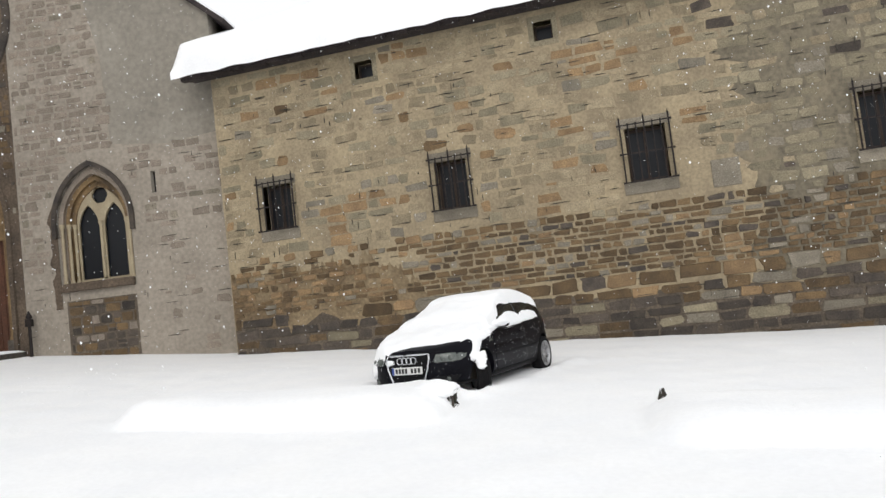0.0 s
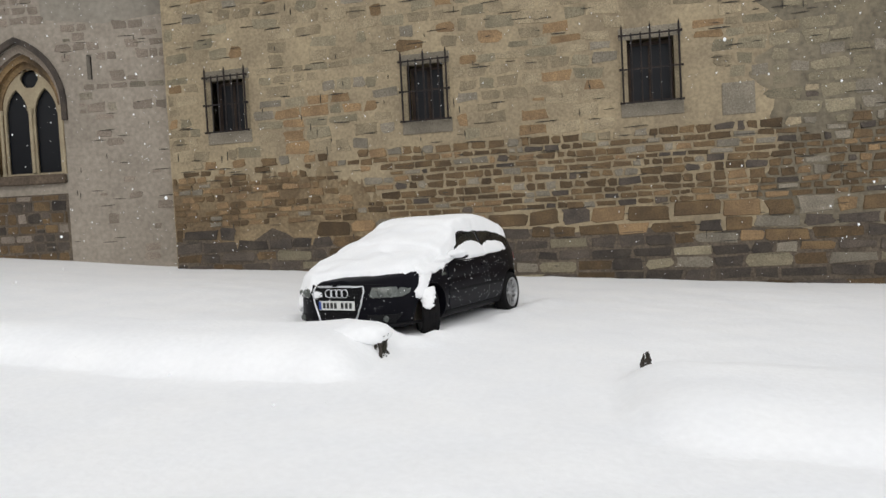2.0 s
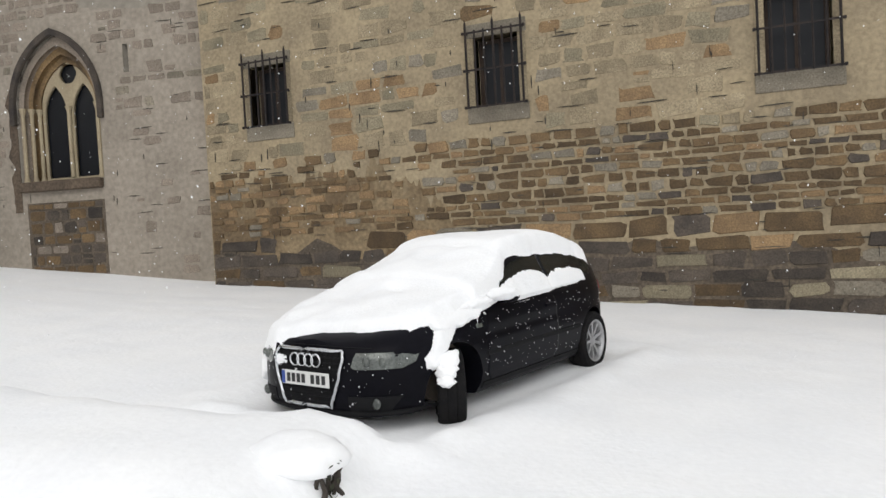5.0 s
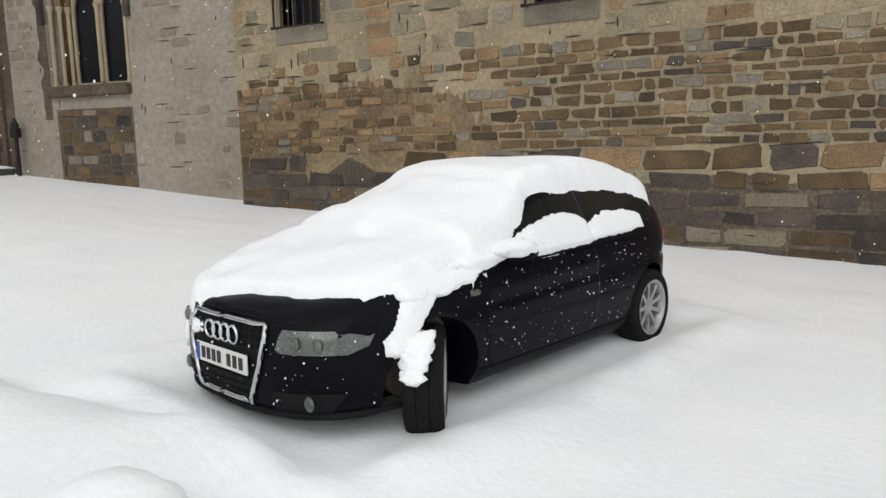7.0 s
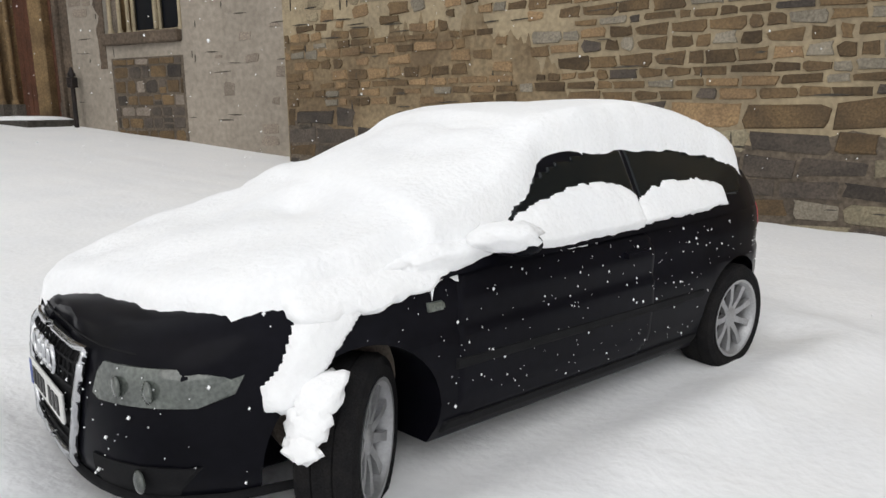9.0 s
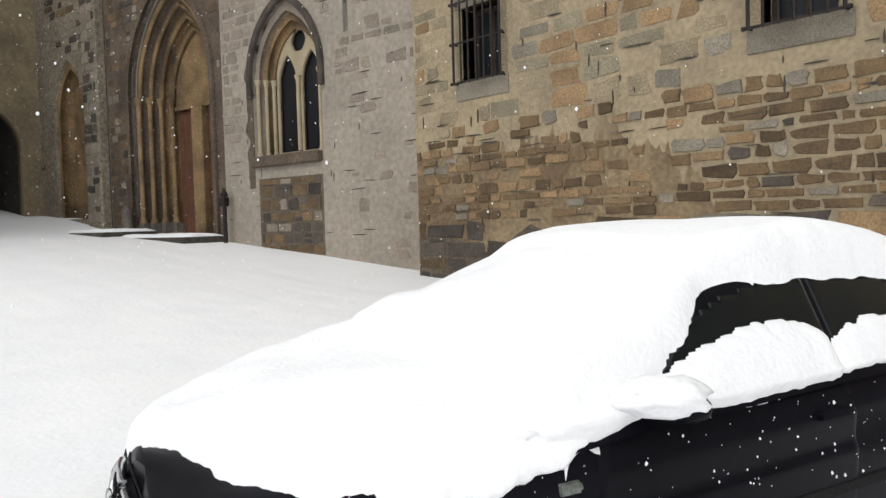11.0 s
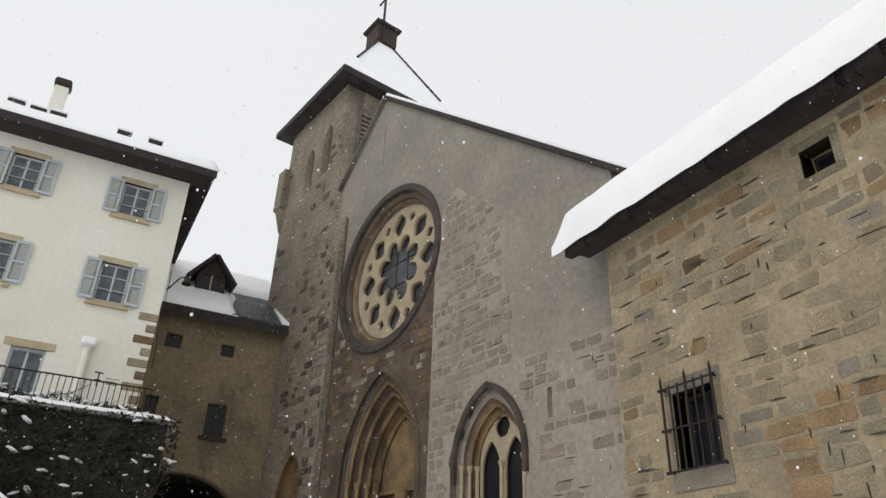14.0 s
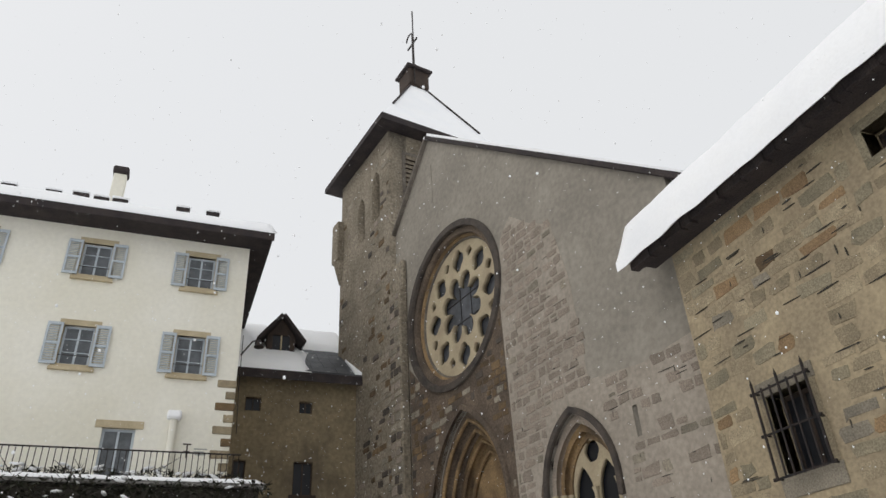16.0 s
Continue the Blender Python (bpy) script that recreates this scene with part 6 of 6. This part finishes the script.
# ---- church wall finishes ----
pale_loop = [(-6.05, 0.2), (0.14, 0.2), (0.14, 6.95), (-1.5, 6.8), (-3.1, 7.0), (-3.2, 9.6), (-3.6, 11.4), (-4.4, 11.9), (-5.2, 12.6), (-5.7, 12.2), (-6.05, 11.0)]
plate("pale_plaster", pale_loop, [pointed(GCX, GH + 0.02, GZ0 - 0.22, GZS, GZA + 0.02, 12), rect(-1.98, -1.84, 5.42, 6.05), rect(-4.8, -2.7, 0.3, 2.6)], -0.010, 0.05, PLASTER_PALE, facade, "paler rosy lime plaster, patched")
brown_loop = [(-11.34, 0.2), (-6.06, 0.2), (-6.06, 11.2), (-6.4, 9.9), (-7.0, 9.2), (-7.8, 8.75), (-8.6, 8.6), (-9.6, 8.85), (-10.5, 9.35), (-11.34, 10.2)]
plate("brown_masonry", brown_loop, [pointed(PCX, PH + 0.02, 0.3, PZS, PZA + 0.02, 14)], -0.010, 0.05, BROWN_RENDER, facade, "brown stained masonry round the portal")
plate("window_apron", rect(-4.8, -2.7, 0.3, 2.6), [], -0.012, 0.05, MORTAR_GREY, facade, "bare brown stones below the window")
stain_out = [(GCX - GH - 0.22 - 0.14 * noise.noise((i * 0.4, 8, 0)), 2.4 + 2.9 * i / 24) for i in range(25)]
plate("stain_band", [(GCX - GH - 0.004, 2.4)] + stain_out[:-1] + [(GCX - GH - 0.05, 5.5), (GCX - GH - 0.004, 4.5)], [], -0.022, 0.03, BROWN_RENDER, facade, "brown damp stain beside the window")
hole_gx, hole_px = pointed(GCX, GH + 0.2, GZ0 - 0.3, GZS, GZA + 0.3, 12), pointed(PCX, PH + 0.2, 0.2, PZS, PZA + 0.25, 14)


def church_blocked(a, b, lo, hi):
    for x in (a, (a + b) / 2, b):
        for z in (lo, hi):
            if inside(x, z, hole_gx) or inside(x, z, hole_px) or math.hypot(x - RX, z - RZ) < RR + 0.1 or (-2.05 < x < -1.78 and 5.35 < z < 6.1):
                return True
    return False


def pale_pick(x, z, rnd):
    if not inside(x, z, pale_loop) or (-4.85 < x < -2.65 and z < 2.75):
        return None
    d = noise.noise((x * 0.7, z * 0.5, 9.0))
    keep = 0.80 if x < -3.1 and z > 3.5 else (0.50 if z > 4.5 else 0.14)
    if rnd.random() > keep + 0.45 * d:
        return None
    return ST_ROSE if rnd.random() < 0.86 else ST_GREY


lay_stones(facade, "rosy_masonry", (-6.02, 0.1, 0.4, 12.4), lambda z: (0.18, 0.30), lambda z: (0.22, 0.55), lambda z: 0.010, pale_pick, church_blocked, 21,
           near=lambda x, z: z < 7, gap=0.034, limit=150, yo=-0.010, rough=0.3)


def apron_pick(x, z, rnd):
    r = rnd.random()
    return ST_BROWN if r < 0.52 else (ST_DARK if r < 0.9 else ST_ROSE)


lay_stones(facade, "apron_masonry", (-4.76, -2.74, 0.5, 2.58), lambda z: (0.22, 0.32), lambda z: (0.22, 0.5), lambda z: 0.014, apron_pick, church_blocked, 22, near=lambda x, z: True, gap=0.02, limit=60, yo=-0.012)


def brown_pick(x, z, rnd):
    if not inside(x, z, brown_loop) or rnd.random() < 0.35:
        return None
    r = rnd.random()
    return ST_BROWN if r < 0.5 else (ST_DARK if r < 0.78 else ST_GREY)


lay_stones(facade, "brown_masonry_rest", (-11.3, -6.1, 0.6, 11.2), lambda z: (0.18, 0.28), lambda z: (0.22, 0.5), lambda z: 0.014, brown_pick, church_blocked, 23, gap=0.024, yo=-0.010, rough=0.2)


def tower_pick(x, z, rnd):
    edge = lerp([(-17.4, 0.04), (-14.6, 0.07), (-13.4, 0.5), (-12.2, 0.75)], x) * (0.35 if z > 14.5 else 1.0)
    if rnd.random() > edge + 0.25 * noise.noise((x * 0.5, z * 0.35, 4.0)):
        return None
    r = rnd.random()
    return ST_DARK if r < 0.2 else (ST_GREY if r < 0.6 else (ST_BROWN if r < 0.9 else ST_ROSE))


tower_wall = [o for o in tower.children if o.name.startswith("wall")][0]
NICHE = pointed(-13.15, 1.05, 1.8, 5.0, 6.8, 12)


def tower_blocked(a, b, lo, hi):
    return any(inside(x, z, l) for x in (a, b) for z in (lo, hi) for l in (*bel, NICHE)) or (a < -14.7 and b > -14.92 and lo < 8.9 and hi > 7.6) or (a < -14.3 and b > -14.5 and lo < 13.3 and hi > 12.2)


lay_stones(tower_wall, "tower_masonry", (TX0, TX1 - 0.02, 0.6, TZ - 0.1), lambda z: (0.18, 0.30), lambda z: (0.22, 0.6), lambda z: 0.018, tower_pick, tower_blocked, 24, gap=0.03, yo=TY0, rough=0.22)
buttress = [o for o in church.children if o.name.startswith("buttress")][0]
lay_stones(buttress, "buttress_masonry", (-12.13, -11.37, 0.6, 13.1), lambda z: (0.2, 0.34), lambda z: (0.3, 0.6), lambda z: 0.02, lambda x, z, r: r.choice((ST_DARK, ST_GREY, ST_ROSE)), lambda a, b, lo, hi: False, 25, gap=0.03, yo=-0.32, rough=0.2)

# ---- open joints where mortar fell out: dark slivers painted as the gaps' shade ----
def open_joints(parent, area, n, seed, yo, blocked, ok):
    rnd = random.Random(seed)
    bm_v, bm_f = [], []
    for _ in range(n):
        x, z = rnd.uniform(area[0], area[1]), rnd.uniform(area[2], area[3])
        w, h = (rnd.uniform(0.08, 0.5), rnd.uniform(0.010, 0.024)) if rnd.random() < 0.75 else (rnd.uniform(0.012, 0.02), rnd.uniform(0.08, 0.22))
        if blocked(x - w, x + w, z - 0.05, z + 0.05) or not ok(x, z):
            continue
        t = rnd.uniform(-0.04, 0.04)
        o = len(bm_v)
        k = 4
        for i in range(k + 1):
            q = i / k - 0.5
            e = (1 - abs(2 * q) ** 2) * rnd.uniform(0.6, 1.2) + 0.12
            for s in (-1, 1):
                for y in (yo, yo + 0.03):
                    if w > h:
                        bm_v.append((x + q * w, y, z + q * w * t + s * h * 0.5 * e))
                    else:
                        bm_v.append((x + q * h * t - s * w * 0.5 * e, y, z + q * h))
        for i in range(k):
            a = o + i * 4
            bm_f.append((a, a + 4, a + 6, a + 2))
            bm_f.append((a, a + 1, a + 5, a + 4))
            bm_f.append((a + 2, a + 6, a + 7, a + 3))
    me = bpy.data.meshes.new("joint_gap_shade")
    me.from_pydata(bm_v, [], bm_f)
    link("joint_gap_shade", me, RETAIN, parent)["kind"] = "stuff"


open_joints(wall, (-12.4, 9, 0.3, 8.1), 520, 31, -0.021, wing_blocked, lambda x, z: True)
open_joints(facade, (-6, 0, 1.2, 11.5), 130, 32, -0.021, church_blocked, lambda x, z: inside(x, z, pale_loop))

# ---- falling snow ----
rnd = random.Random(77)
V, Fc = [], []
flake = bmesh.new()
bmesh.ops.create_icosphere(flake, subdivisions=1, radius=1.0)
flake.verts.index_update()
fv = [tuple(v.co) for v in flake.verts]
ff = [tuple(v.index for v in f.verts) for f in flake.faces]
flake.free()
for _ in range(11000):
    x, y, z = rnd.uniform(-26, 5), rnd.uniform(0.5, 16.6), rnd.uniform(0.2, 11)
    if (abs(x + 2.7) < 1.1 and y < 10.5) or math.hypot(x + 3.2, y - 9.2, z - 1.5) < 3.0:
        continue
    if x < -12.5 and y > 14.6:
        continue
    p = CAR_INV @ Vector((x, y, z))
    if -3.6 < p.x < 1.1 and abs(p.y) < 1.2 and p.z < 1.7:
        continue
    if z < height(x, y) + 0.1:
        continue
    r = 0.004 + 0.007 * rnd.random() ** 5
    o = len(V)
    V += [(x + a * r, y + b * r, z + c * r * 1.25) for a, b, c in fv]
    Fc += [tuple(i + o for i in f) for f in ff]
fme = bpy.data.meshes.new("falling_snow")
fme.from_pydata(V, [], Fc)
tagged(link("falling_snow", fme, SNOW_CAR), "many small white snowflakes falling through the air", "snowflakes", kind="stuff")
